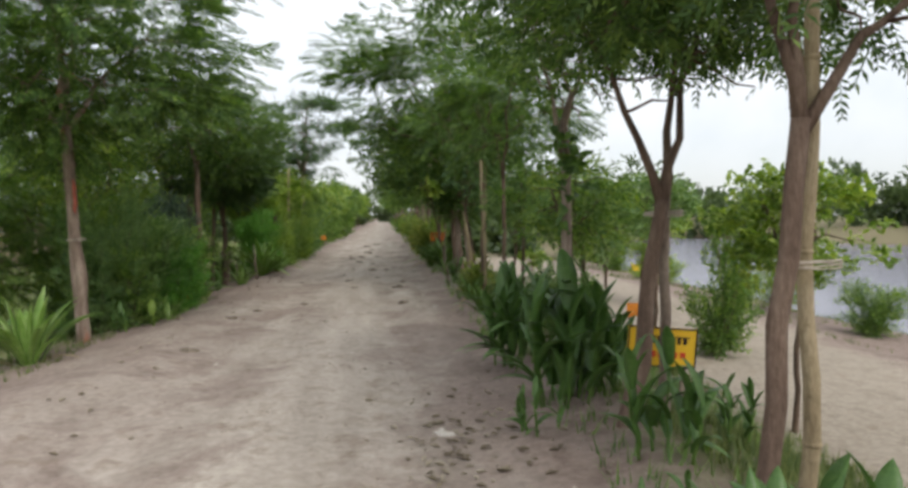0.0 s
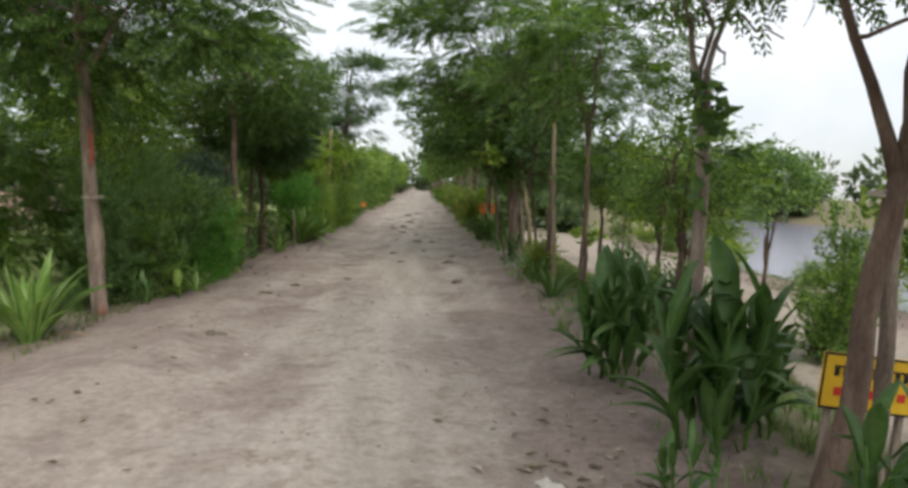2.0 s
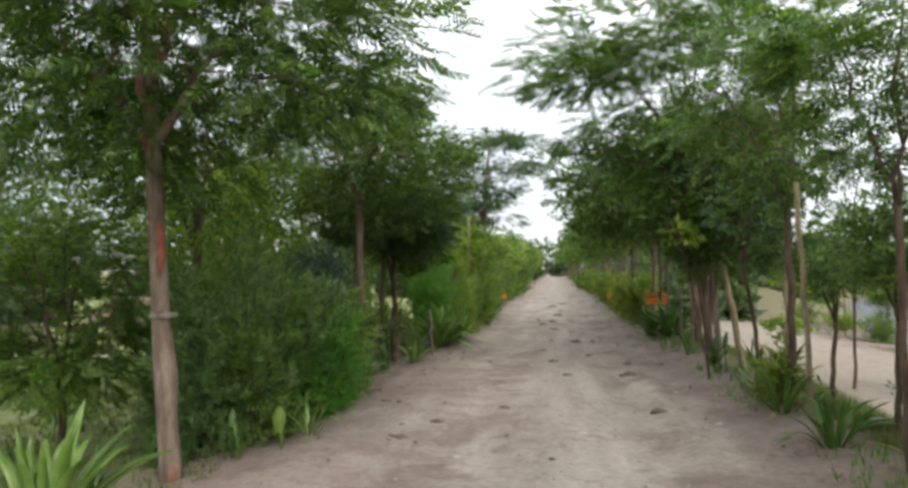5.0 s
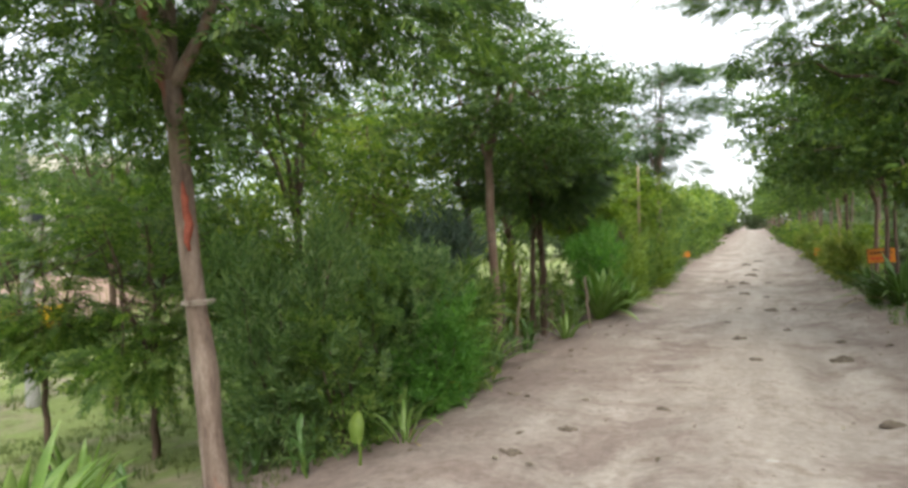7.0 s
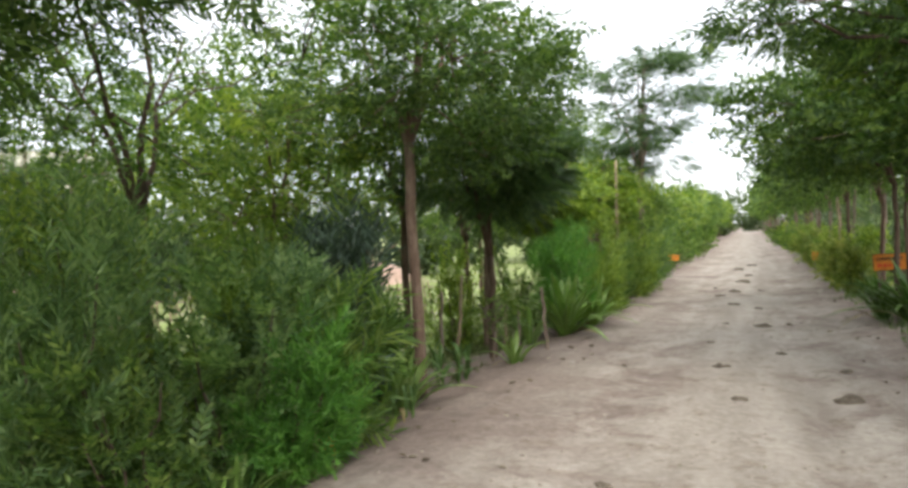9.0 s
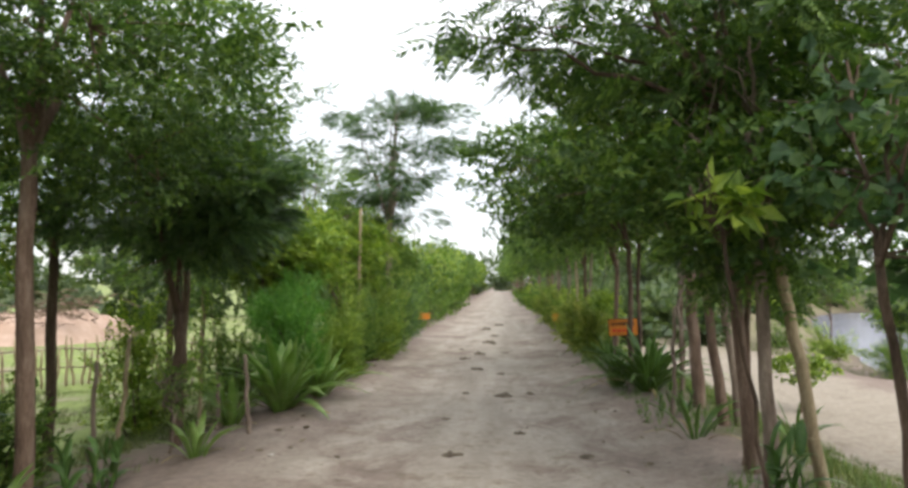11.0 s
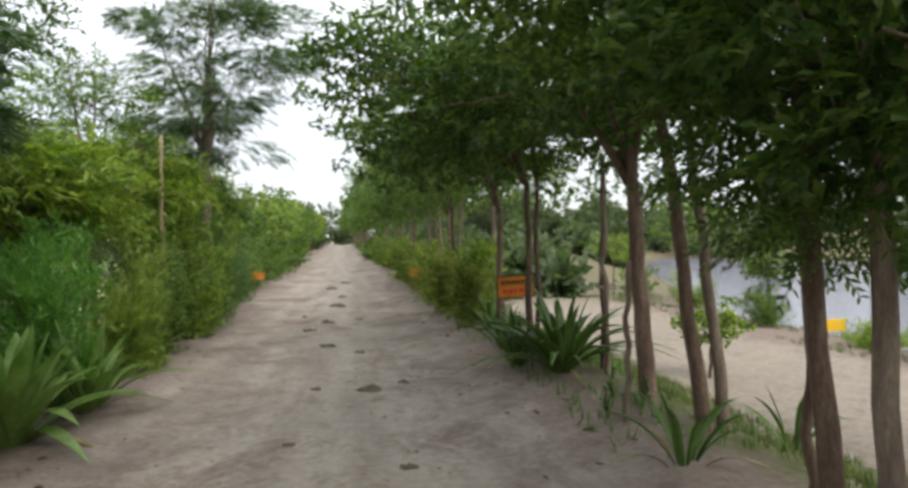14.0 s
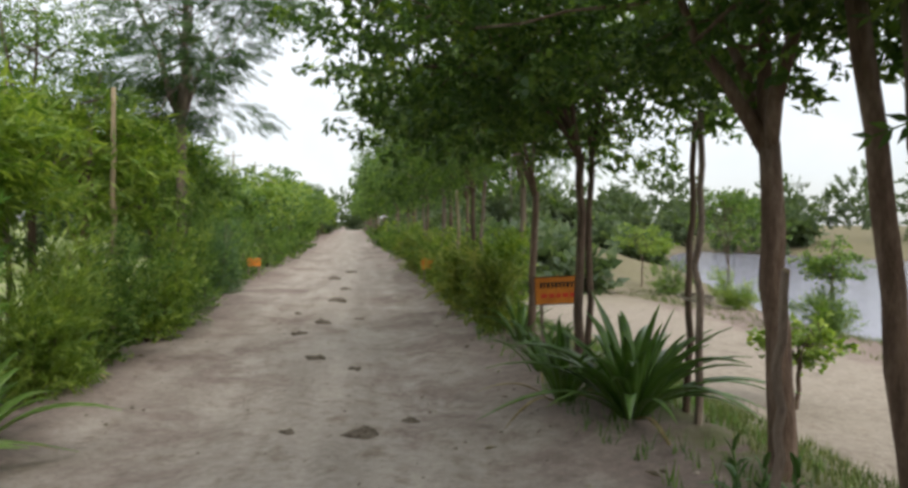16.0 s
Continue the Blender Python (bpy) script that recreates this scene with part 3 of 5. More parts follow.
RED_SAP = plain_material("red_sap", (0.2, 0.055, 0.035), (0.36, 0.1, 0.06), 30.0, 0.7)
CORD = plain_material("cord", (0.3, 0.25, 0.2), (0.45, 0.4, 0.33), 80.0, 0.9)
DUNG = plain_material("dried_dung", (0.08, 0.065, 0.05), (0.2, 0.165, 0.125), 30.0, 1.0, 0.05, 0.9)
STONE = plain_material("pale_stone", (0.35, 0.32, 0.28), (0.5, 0.46, 0.4), 25.0, 0.9, 0.2, 0.6)
CLAY = plain_material("pink_earth", (0.34, 0.23, 0.17), (0.48, 0.35, 0.28), 1.5, 0.95, 0.1, 0.6)
PLASTER = plain_material("cream_plaster", (0.62, 0.57, 0.45), (0.74, 0.7, 0.6), 3.0, 0.9, 0.2, 0.2)
DARK_GLASS = plain_material("dark_window", (0.03, 0.035, 0.04), (0.05, 0.055, 0.06), 3.0, 0.1, 0.5, 0.0)
CONCRETE = plain_material("concrete_pole", (0.3, 0.29, 0.27), (0.42, 0.41, 0.38), 8.0, 0.9, 0.2, 0.3)
BLUE_PAINT = plain_material("blue_paint", (0.05, 0.12, 0.3), (0.08, 0.17, 0.38), 9.0, 0.6)

# ---- trees on the pond side ----
FE = "dark feathery roadside tree with a reddish-brown trunk"
BR = "shady broad-leaved tree with a brown trunk"
tree(1.44, 2.55, 5.6, 1.95, 0.043, (0.75, 0.5, 3.45, 1.9, 1.6, 1.0), "neem", LEAF_DARK, BARK_BROWN, 2000, 40, (0.16, 0.0), 3, 11, ends=[(-0.35, 0.1, 1.5), (1.1, 0.1, 1.1), (0.1, 0.2, 1.6)], label="forked brown tree trunk with dark small-leaved crown")
stake(1.72, 2.65, 3.2, 0.034, (-0.02, 0.0), 12, label="thick pale wooden support pole beside a forked tree")
tree(1.7, 4.8, 5.4, 1.62, 0.06, (0.4, 0.15, 3.65, 1.6, 1.4, 0.85), "neem", LEAF_DARK, BARK_BROWN, 2400, 42, (0.27, -0.02), 3, 12, ends=[(-0.75, 0.1, 1.6), (0.2, 0.1, 1.75), (0.5, 0.1, 1.9)], label="leaning brown tree tied to a support pole")
stake(2.04, 4.87, 1.78, 0.042, (-0.02, -0.02), 13, bark=BARK_GREY, label="grey wooden support pole tied to a tree")
tree(1.78, 6.65, 5.4, 2.0, 0.055, (-0.1, 0.25, 3.95, 1.15, 1.2, 0.95), "neem", LEAF_DARK, BARK_GREY, 1900, 34, (-0.02, 0.0), 3, 13, ends=[(-0.3, 0.1, 1.4), (0.2, 0.0, 1.6), (0.0, 0.2, 1.3)], label="grey-barked forked tree with a small-leaved crown")
tree(1.82, 10.3, 4.6, 2.1, 0.032, (0.1, 0.2, 3.1, 0.95, 0.9, 0.9), "neem", LEAF_DARK, BARK_DARK, 900, 22, (-0.05, 0.0), 3, 14, label="slender young tree with a thin dark trunk")
stake(1.84, 12.4, 2.5, 0.03, (-0.12, 0.0), 15)
stake(1.95, 13.6, 3.0, 0.025, (0.05, 0.0), 16)
tree(1.85, 13.0, 5.0, 2.3, 0.045, (-0.1, 0.1, 3.5, 1.2, 1.2, 1.1), "neem", LEAF_DARK, BARK_DARK, 850, 24, (0.0, 0.1), 4, 16, label=FE)
over_tree = tree(1.72, 16.6, 6.9, 3.0, 0.055, (-0.6, 0.0, 4.9, 2.2, 2.0, 1.6), "feather", LEAF_DARK, BARK_RED, 3300, 50, (-0.15, 0.1), 5, 17, label="tall feathery tree spreading layered dark fronds over the road", flat=0.35)
tree(1.78, 16.3, 5.2, 2.5, 0.055, (-0.2, 0.1, 2.8, 1.0, 1.1, 1.1), "broad", LEAF_DARK, BARK_GREY, 1500, 32, (-0.12, 0.0), 4, 117, label=BR)
tree(1.74, 16.85, 3.4, 1.7, 0.03, (0.15, 0.1, 2.2, 0.7, 0.75, 0.85), "neem", LEAF_DARK, BARK_RED, 900, 24, (0.06, 0.0), 3, 217, label="twisted red-brown tree with low dark feathery foliage")


def leafy_bough(root, start, end, count, seed, kind="feather", leaf=LEAF_DARK, lo=1.2, hi=2.0):
    """A limb reaching over the road with sprays hanging from it."""
    rnd = np.random.RandomState(seed)
    pts = bend(start, end, 9, rnd, 0.04, 0.12)
    part("limb", mesh_of("limb", *tube_geo(pts, np.linspace(0.03, 0.007, 9), 6), BARK_DARK, True), root)
    at = np.sort(rnd.uniform(0.15, 1.0, count))
    p = np.stack([np.interp(at, np.linspace(0, 1, 9), pts[:, i]) for i in range(3)], 1) + rnd.normal(0, 1, (count, 3)) * (0.1, 0.35, 0.08)
    d = np.stack([rnd.normal(-0.5, 0.6, count), rnd.normal(0, 0.8, count), rnd.uniform(-0.75, 0.1, count)], 1)
    part("foliage", mesh_of("foliage", *scatter(p, d, kind, rnd, lo, hi), leaf), root)


leafy_bough(over_tree, (-0.1, 0.0, 3.0), (-2.5, -0.3, 3.75), 48, 5)
leafy_bough(over_tree, (-0.1, 0.1, 3.2), (-2.2, 1.0, 4.3), 36, 6)
stake(2.15, 16.2, 2.4, 0.05, (-0.46, -0.05), 18, label="pale grey bamboo pole leaning against a tree")
tree(2.1, 18.48, 5.4, 2.7, 0.055, (-0.2, 0.0, 3.7, 1.5, 1.4, 1.2), "broad", LEAF_MID, BARK_RED, 1200, 26, (-0.3, 0.2), 4, 18, label="brown tree leaning across its twin trunk")
tree(2.27, 18.5, 5.4, 2.6, 0.045, (0.15, 0.2, 3.5, 1.1, 1.2, 1.0), "neem", LEAF_DARK, BARK_GREY, 800, 22, (-0.3, 0.05), 3, 118, label="grey-barked twin trunk with a dark crown")
tree(2.12, 19.55, 5.2, 2.0, 0.075, (-0.3, 0.2, 3.5, 1.6, 1.5, 1.3), "broad", LEAF_DARK, BARK_RED, 1400, 28, (-0.12, 0.05), 4, 19, label=BR)
stake(2.2, 20.75, 2.4, 0.03, (-0.03, 0.0), 20, bark=BARK_GREY, label="thin grey stake tied to a thin pole")
stake(2.3, 21.15, 2.4, 0.03, (0.03, 0.0), 21, bark=BARK_DARK, label="thin dark stake beside a young tree")
sprig_tree = tree(1.75, 22.3, 5.0, 2.2, 0.045, (-0.55, 0.1, 3.5, 1.95, 1.4, 1.25), "broad", LEAF_DARK, BARK_DARK, 2300, 36, (0.0, 0.0), 4, 22, label=BR)
tree(1.95, 22.6, 5.0, 2.3, 0.035, (0.5, 0.3, 3.2, 1.2, 1.2, 1.0), "broad", LEAF_MID, BARK_DARK, 1000, 26, (0.02, 0.0), 3, 23, label=BR)
leafy_bough(sprig_tree, (-0.4, 0.2, 2.9), (-2.65, 1.8, 3.15), 16, 9, "round", LEAF_LIGHT, 0.8, 1.3)
leafy_bough(sprig_tree, (-0.4, 0.1, 3.2), (-2.2, 0.6, 3.6), 16, 10, "round", LEAF_LIGHT, 0.8, 1.3)
R = np.random.RandomState(40)
yy = 24.6
k = 0
while yy < 130:
    near = yy < 42
    kind = ("broad", "neem", "small")[k % 3] if near else "coarse"
    tree(1.85 + R.uniform(-0.2, 0.35), yy, 5, R.uniform(1.9, 2.3), R.uniform(0.035, 0.055), (R.uniform(-0.5, -0.1), 0, R.uniform(3.2, 3.7), R.uniform(1.3, 1.65), R.uniform(1.3, 1.6), R.uniform(1.15, 1.45)),
         kind, (LEAF_DARK, LEAF_MID, LEAF_MID)[k % 3], (BARK_RED, BARK_GREY, BARK_DARK)[k % 3], 1050 if near else 230, 30, (R.uniform(-0.1, 0.1), 0), 3, 100 + k, label="roadside tree with a thin trunk and dense green crown")
    yy += R.uniform(1.5, 2.2) if near else R.uniform(2.6, 4.0)
    k += 1
# young trees and small trees down towards the pond
tree(1.5, 15.55, 3, 1.95, 0.016, (-0.58, -0.6, 2.12, 0.22, 0.22, 0.16), "teak", LEAF_LIGHT, BARK_DARK, 10, 5, (-0.5, -0.55), 3, 60, sc=0.68, name="young_tree", label="spindly sapling with large pale green leaves")
tree(2.05, 14.75, 4, 1.75, 0.03, (0.0, 0.0, 2.45, 0.75, 0.8, 0.85), "round", LEAF_BLUE, BARK_DARK, 130, 14, (-0.38, -0.3), 3, 61, name="young_tree", label="young tree with big round grey-green leaves")
for k, (x, y, fk, cz, w, kd, lf, n, lb) in enumerate([
    (4.76, 18.7, 1.6, 2.3, 0.7, "broad", LEAF_DARK, 320, "thin dark-trunked tree beside the lower track"),
    (5.06, 23.7, 0.55, 0.85, 0.35, "broad", LEAF_LIGHT, 130, "small light green tree at the track edge"),
    (4.07, 10.16, 1.3, 2.35, 0.5, "small", LEAF_SOFT, 420, "slender pale green tree beside the lower track"),
    (10.4, 30.2, 1.2, 1.7, 0.6, "broad", LEAF_MID, 260, "small tree on the pond shore"),
    (11.0, 42.0, 1.0, 1.9, 0.9, "broad", LEAF_LIGHT, 300, "round yellow-green tree on the pond shore"),
    (6.6, 17.4, 1.0, 1.9, 1.1, "broad", LEAF_LIGHT, 500, "low spreading light green tree beside the track"),
    (10.0, 15.4, 0.9, 1.4, 0.7, "broad", LEAF_LIGHT, 300, "low light green tree on the pond shore"),
    (4.3, 6.85, 1.6, 2.2, 0.75, "broad", LEAF_LIGHT, 420, "thin tree with yellow-green leaves beside the track"),
    (2.7, 9.4, 1.0, 1.75, 0.7, "small", LEAF_SOFT, 380, "bushy grey-green sapling on thin stems"),
    (2.2, 8.2, 1.0, 1.7, 0.65, "small", LEAF_MID, 300, "bushy grey-green sapling on thin stems"),
    (2.9, 10.8, 1.1, 1.9, 0.75, "small", LEAF_LIGHT, 420, "bushy grey-green sapling on thin stems"),
    (2.3, 11.6, 1.1, 1.9, 0.6, "small", LEAF_SOFT, 450, "bushy grey-green sapling on thin stems"),
    (2.6, 13.9, 1.1, 2.0, 0.7, "small", LEAF_SOFT, 450, "bushy grey-green sapling on thin stems"),
    (4.2, 13.0, 1.2, 2.2, 0.9, "broad", LEAF_LIGHT, 500, "light green tree beside the lower track"),
    (11.5, 36.5, 1.2, 2.6, 1.3, "broad", LEAF_MID, 500, "round green tree on the pond shore")]):
    tree(x, y, 3, fk, 0.03 if fk < 1.8 else 0.06, (0.05, 0, cz, w, w, w * 0.75), kd, lf, BARK_DARK, n, 18, (0.05, 0), 3, 700 + k, name="young_tree", label=lb, group="young trees by the lower track")

# ---- trees on the field side ----
red_tree = tree(-4.22, 10.28, 6.4, 3.0, 0.078, (-0.1, 0.1, 4.3, 1.95, 1.9, 1.7), "feather", LEAF_DARK, BARK_STAINED, 3400, 60, (-0.14, -0.2), 5, 51, ends=[(-0.2, 0.0, 2.2), (0.15, 0.1, 2.2), (-1.3, -0.2, 1.3), (1.0, 0.3, 1.3), (0.2, -0.8, 1.3)], label="feathery tree with red-stained trunk and dark crown", flat=0.4, sc=1.2)
pale_stem = tube_geo(bend((-0.065, -0.02, -0.2), (-0.2, -0.19, 3.2), 9, np.random.RandomState(4), 0.008), np.linspace(0.06, 0.03, 9), 10, np.random.RandomState(5), 0.1)
part("stem", mesh_of("stem", *pale_stem, BARK_GREY, True), red_tree, "pale grey second stem grown against the trunk")
red_run = tube_geo(bend((-0.04, -0.19, 1.82), (-0.055, -0.215, 2.3), 9, np.random.RandomState(6), 0.01), [0.008, 0.024, 0.03, 0.026, 0.032, 0.024, 0.028, 0.018, 0.006], 7, np.random.RandomState(7), 0.3)
part("stain", mesh_of("stain", *red_run, RED_SAP, True), red_tree, "orange-red stain running down the bark")
tree(-3.98, 15.5, 6.0, 2.9, 0.066, (0.2, 0.2, 3.8, 1.6, 1.6, 1.3), "small", LEAF_DARK, BARK_RED, 2500, 44, (-0.05, 0.0), 5, 52, label="tree with a slim red-brown trunk and airy crown")
tree(-4.05, 18.1, 3.4, 1.5, 0.06, (0.0, 0.0, 2.8, 1.15, 1.1, 0.7), "feather", LEAF_DEEP, BARK_DARK, 2400, 30, (0.0, 0.0), 4, 53, label="low tree with very dark dense crown")
tree(-4.71, 19.6, 5.4, 2.6, 0.05, (0.7, 0.0, 4.2, 1.5, 1.4, 1.0), "small", LEAF_DARK, BARK_RED, 1000, 26, (0.05, 0.0), 4, 58, label="slim tree with small dark leaves above a darker tree")
tree(-3.9, 17.7, 1.0, 0.42, 0.018, (0.0, 0.0, 0.68, 0.34, 0.34, 0.22), "neem", LEAF_MID, BARK_GREY, 90, 8, (0.02, 0.0), 3, 59, sc=0.7, name="young_tree", label="low mop-headed bush on thin bare stems")
tree(-3.15, 27.5, 6.9, 3.2, 0.085, (0.1, 0.0, 4.85, 1.5, 1.4, 1.9), "neem", LEAF_DEEP, BARK_GREY, 3000, 34, (0.0, 0.0), 7, 54, label="tall tree with layered spreading blue-green branches", flat=0.22)
tree(-6.5, 11.8, 3.0, 0.9, 0.045, (-0.1, 0.0, 1.85, 1.3, 1.2, 1.05), "feather", LEAF_MID, BARK_DARK, 1600, 34, (0.0, 0.0), 4, 55, name="young_tree", label="small bushy tree standing in the grass")
tree(-7.6, 11.4, 3.0, 1.0, 0.035, (0.0, 0.0, 2.0, 0.8, 0.8, 0.8), "feather", LEAF_MID, BARK_DARK, 600, 20, (0.0, 0.0), 4, 56, name="young_tree", label="small bushy tree standing in the grass")
for k, (x, y, h, c, w, kd, lf) in enumerate([
    (-5.6, 13.2, 2.4, 4.2, 1.9, "small", LEAF_MID), (-6.0, 15.8, 1.5, 2.9, 1.5, "long", LEAF_LIGHT), (-5.2, 17.6, 2.4, 4.0, 1.7, "small", LEAF_MID), (-7.5, 17.5, 2.2, 3.8, 2.0, "broad", LEAF_MID),
    (-5.8, 21.5, 2.0, 3.4, 1.7, "small", LEAF_MID), (-10.5, 9.6, 2.3, 3.8, 1.6, "feather", LEAF_MID), (-4.7, 23.6, 1.4, 2.6, 1.2, "long", LEAF_LIGHT), (-7.2, 26, 2.2, 3.6, 1.9, "broad", LEAF_DARK),
    (-4.6, 25.6, 2.0, 3.8, 1.3, "small", LEAF_MID), (-4.2, 29.8, 1.4, 2.6, 1.2, "long", LEAF_LIGHT), (-4.5, 22.8, 1.3, 2.4, 0.95, "long", LEAF_LIGHT), (-3.95, 25.6, 1.3, 2.5, 1.1, "long", LEAF_LIGHT), (-3.8, 29.0, 1.2, 2.3, 1.0, "small", LEAF_MID), (-9.8, 21, 2.4, 4.2, 2.2, "broad", LEAF_DARK), (-9.6, 14, 2.4, 4.2, 1.9, "feather", LEAF_DARK),
    (-5.6, 32.5, 2.0, 3.4, 1.6, "broad", LEAF_MID), (-5.2, 35.5, 1.8, 2.9, 1.5, "small", LEAF_MID), (-12, 17, 2.4, 4.4, 2.2, "broad", LEAF_DARK)]):
    tree(x, y, 5, h, 0.055, (0, 0, c, w, w, w * 0.75), kd, lf, (BARK_DARK, BARK_RED)[k % 2], 950, 32, (0, 0), 4, 150 + k, label="leafy green tree on the field side of the road")
k, yy = 0, 38.0
while yy < 130:
    tree(-4.3 + R.uniform(-0.6, 0.3), yy, 4, 1.4, 0.045, (R.uniform(-0.3, 0.3), 0, R.uniform(1.7, 2.7) + min(1.1, (yy - 38) * 0.035), R.uniform(1.1, 1.7), 1.5, R.uniform(0.8, 1.3) + min(0.7, (yy - 38) * 0.025)), "coarse", (LEAF_MID, LEAF_DARK, LEAF_LIGHT)[k % 3], BARK_DARK, 240, 16, (0, 0), 3, 260 + k, label="leafy green tree on the field side of the road")
    yy += R.uniform(2.5, 4.0)
    k += 1

# ---- shrubs ----
SH = "feathery green shrub at the road edge"
for k, (x, y, h, w, kd, lf, n, lb) in enumerate([
    (-4.5, 11.4, 1.8, 1.5, "plume", LEAF_SOFT, 1000, SH), (-4.2, 12.6, 1.8, 1.6, "neem", LEAF_SOFT, 800, SH), (-4.9, 12.1, 2.1, 1.6, "small", LEAF_LIGHT, 700, SH), (-4.05, 11.6, 1.1, 1.0, "neem", LEAF_MID, 320, SH), (-4.35, 13.3, 1.6, 1.2, "plume", LEAF_LIGHT, 600, SH), (-4.0, 13.6, 1.6, 1.3, "blade", LEAF_MID, 700, SH), (-3.72, 12.85, 0.95, 1.0, "plume", LEAF_VIVID, 600, "low bright green feathery shrub"),
    (-4.45, 14.6, 1.8, 1.2, "blade", LEAF_SLATE, 750, "dark blue-green spiky shrub"), (-5.2, 12.2, 1.9, 1.6, "plume", LEAF_SOFT, 900, SH), (-5.4, 14.6, 1.9, 1.6, "plume", LEAF_MID, 900, SH),
    (-5.0, 16.6, 1.2, 1.1, "small", LEAF_MID, 400, "leafy green shrub at the road edge"), (-3.7, 21.5, 1.6, 1.7, "plume", LEAF_VIVID, 1100, SH), (-3.4, 22.8, 1.6, 1.6, "plume", LEAF_LIGHT, 900, SH), (-3.5, 24.3, 1.5, 1.6, "small", LEAF_MID, 700, "leafy green shrub at the road edge"),
    (-3.25, 25.9, 1.5, 1.5, "small", LEAF_LIGHT, 600, "leafy green shrub at the road edge"), (-3.2, 27.0, 1.9, 1.4, "plume", LEAF_MID, 700, SH), (-3.35, 29.6, 1.9, 1.9, "small", LEAF_MID, 600, "leafy green shrub at the road edge"), (-3.4, 32.4, 1.7, 1.8, "plume", LEAF_BLUE, 600, SH),
    (-3.6, 35, 1.9, 2, "small", LEAF_MID, 600, "leafy green shrub at the road edge"), (-3.6, 38, 2, 2, "small", LEAF_MID, 500, "leafy green shrub at the road edge"), (-3.5, 42, 2, 2.2, "broad", LEAF_MID, 400, "leafy green shrub at the road edge"), (-3.5, 47, 2, 2.6, "broad", LEAF_MID, 400, "leafy green shrub at the road edge"),
    (-3.6, 53, 2, 3, "coarse", LEAF_MID, 250, "leafy green shrub at the road edge"), (-3.6, 60, 2, 3, "coarse", LEAF_MID, 250, "leafy green shrub at the road edge"), (-5.4, 19.8, 1.6, 1.6, "small", LEAF_LIGHT, 600, "leafy yellow-green shrub behind the road"), (-5.2, 22.5, 1.9, 1.8, "small", LEAF_MID, 600, "leafy green shrub at the road edge"),
    (5.3, 10.5, 1.85, 1.15, "small", LEAF_MID, 700, "leafy shrub beside the lower track"), (5.9, 11.4, 0.9, 0.9, "small", LEAF_MID, 300, "leafy shrub beside the lower track"), (10.4, 17.1, 1.2, 2.0, "plume", LEAF_LIGHT, 500, "broad olive-green bush on the pond shore"),
    (1.95, 26.2, 1.2, 1.0, "long", LEAF_LIGHT, 300, "long-leaved green shrub under roadside trees"), (1.8, 28.8, 1.2, 1.0, "long", LEAF_MID, 300, "long-leaved green shrub under roadside trees"), (1.8, 31.2, 1.2, 1.2, "long", LEAF_LIGHT, 300, "long-leaved green shrub under roadside trees"), (1.8, 34.5, 1.2, 1.4, "long", LEAF_MID, 300, "long-leaved green shrub under roadside trees"),
    (1.8, 39, 1.3, 1.6, "long", LEAF_LIGHT, 300, "long-leaved green shrub under roadside trees"), (1.8, 45, 1.4, 2.0, "long", LEAF_MID, 300, "long-leaved green shrub under roadside trees"), (1.8, 52, 1.4, 2.4, "coarse", LEAF_LIGHT, 200, "long-leaved green shrub under roadside trees"), (1.8, 60, 1.4, 3, "coarse", LEAF_MID, 200, "long-leaved green shrub under roadside trees"),
    (1.7, 13.1, 0.5, 0.5, "long", LEAF_GOLD, 110, "yellowing long-leaved plant at the road edge"), (1.6, 25.4, 0.9, 0.8, "long", LEAF_GOLD, 240, "yellowing long-leaved plant at the road edge"), (1.55, 27.7, 0.9, 0.9, "long", LEAF_GOLD, 240, "yellowing long-leaved plant at the road edge"), (1.6, 30.2, 0.9, 0.9, "long", LEAF_GOLD, 240, "yellowing long-leaved plant at the road edge"), (1.6, 33.2, 1.0, 1.1, "long", LEAF_GOLD, 240, "yellowing long-leaved plant at the road edge"), (1.6, 36.5, 1.0, 1.2, "long", LEAF_GOLD, 240, "yellowing long-leaved plant at the road edge"),
    (2.55, 9.3, 0.9, 0.9, "small", LEAF_SOFT, 300, "grey-green bushy sapling between road and track"), (2.9, 12.0, 1.0, 0.9, "small", LEAF_SOFT, 320, "grey-green bushy sapling between road and track"),
    (9.9, 24, 0.7, 1.5, "plume", LEAF_LIGHT, 500, "low grassy bush on the pond shore"), (10.2, 30.0, 0.9, 1.3, "plume", LEAF_MID, 500, "low grassy bush on the pond shore"), (10.4, 26, 0.4, 1.6, "plume", LEAF_LIGHT, 300, "low grassy bush on the pond shore"),
    (9.6, 12.9, 0.75, 1.3, "plume", LEAF_MID, 500, "low grassy bush on the pond shore"), (10.6, 20, 0.6, 1.3, "plume", LEAF_MID, 400, "low grassy bush on the pond shore"), (10.8, 34.5, 0.9, 1.6, "plume", LEAF_LIGHT, 400, "low grassy bush on the pond shore"), (10.5, 38.5, 1.0, 2.0, "small", LEAF_MID, 400, "leafy bush on the pond shore")]):
    shrub(x, y, h, w, kd, lf, int(n * 0.85), 300 + k, label=lb)

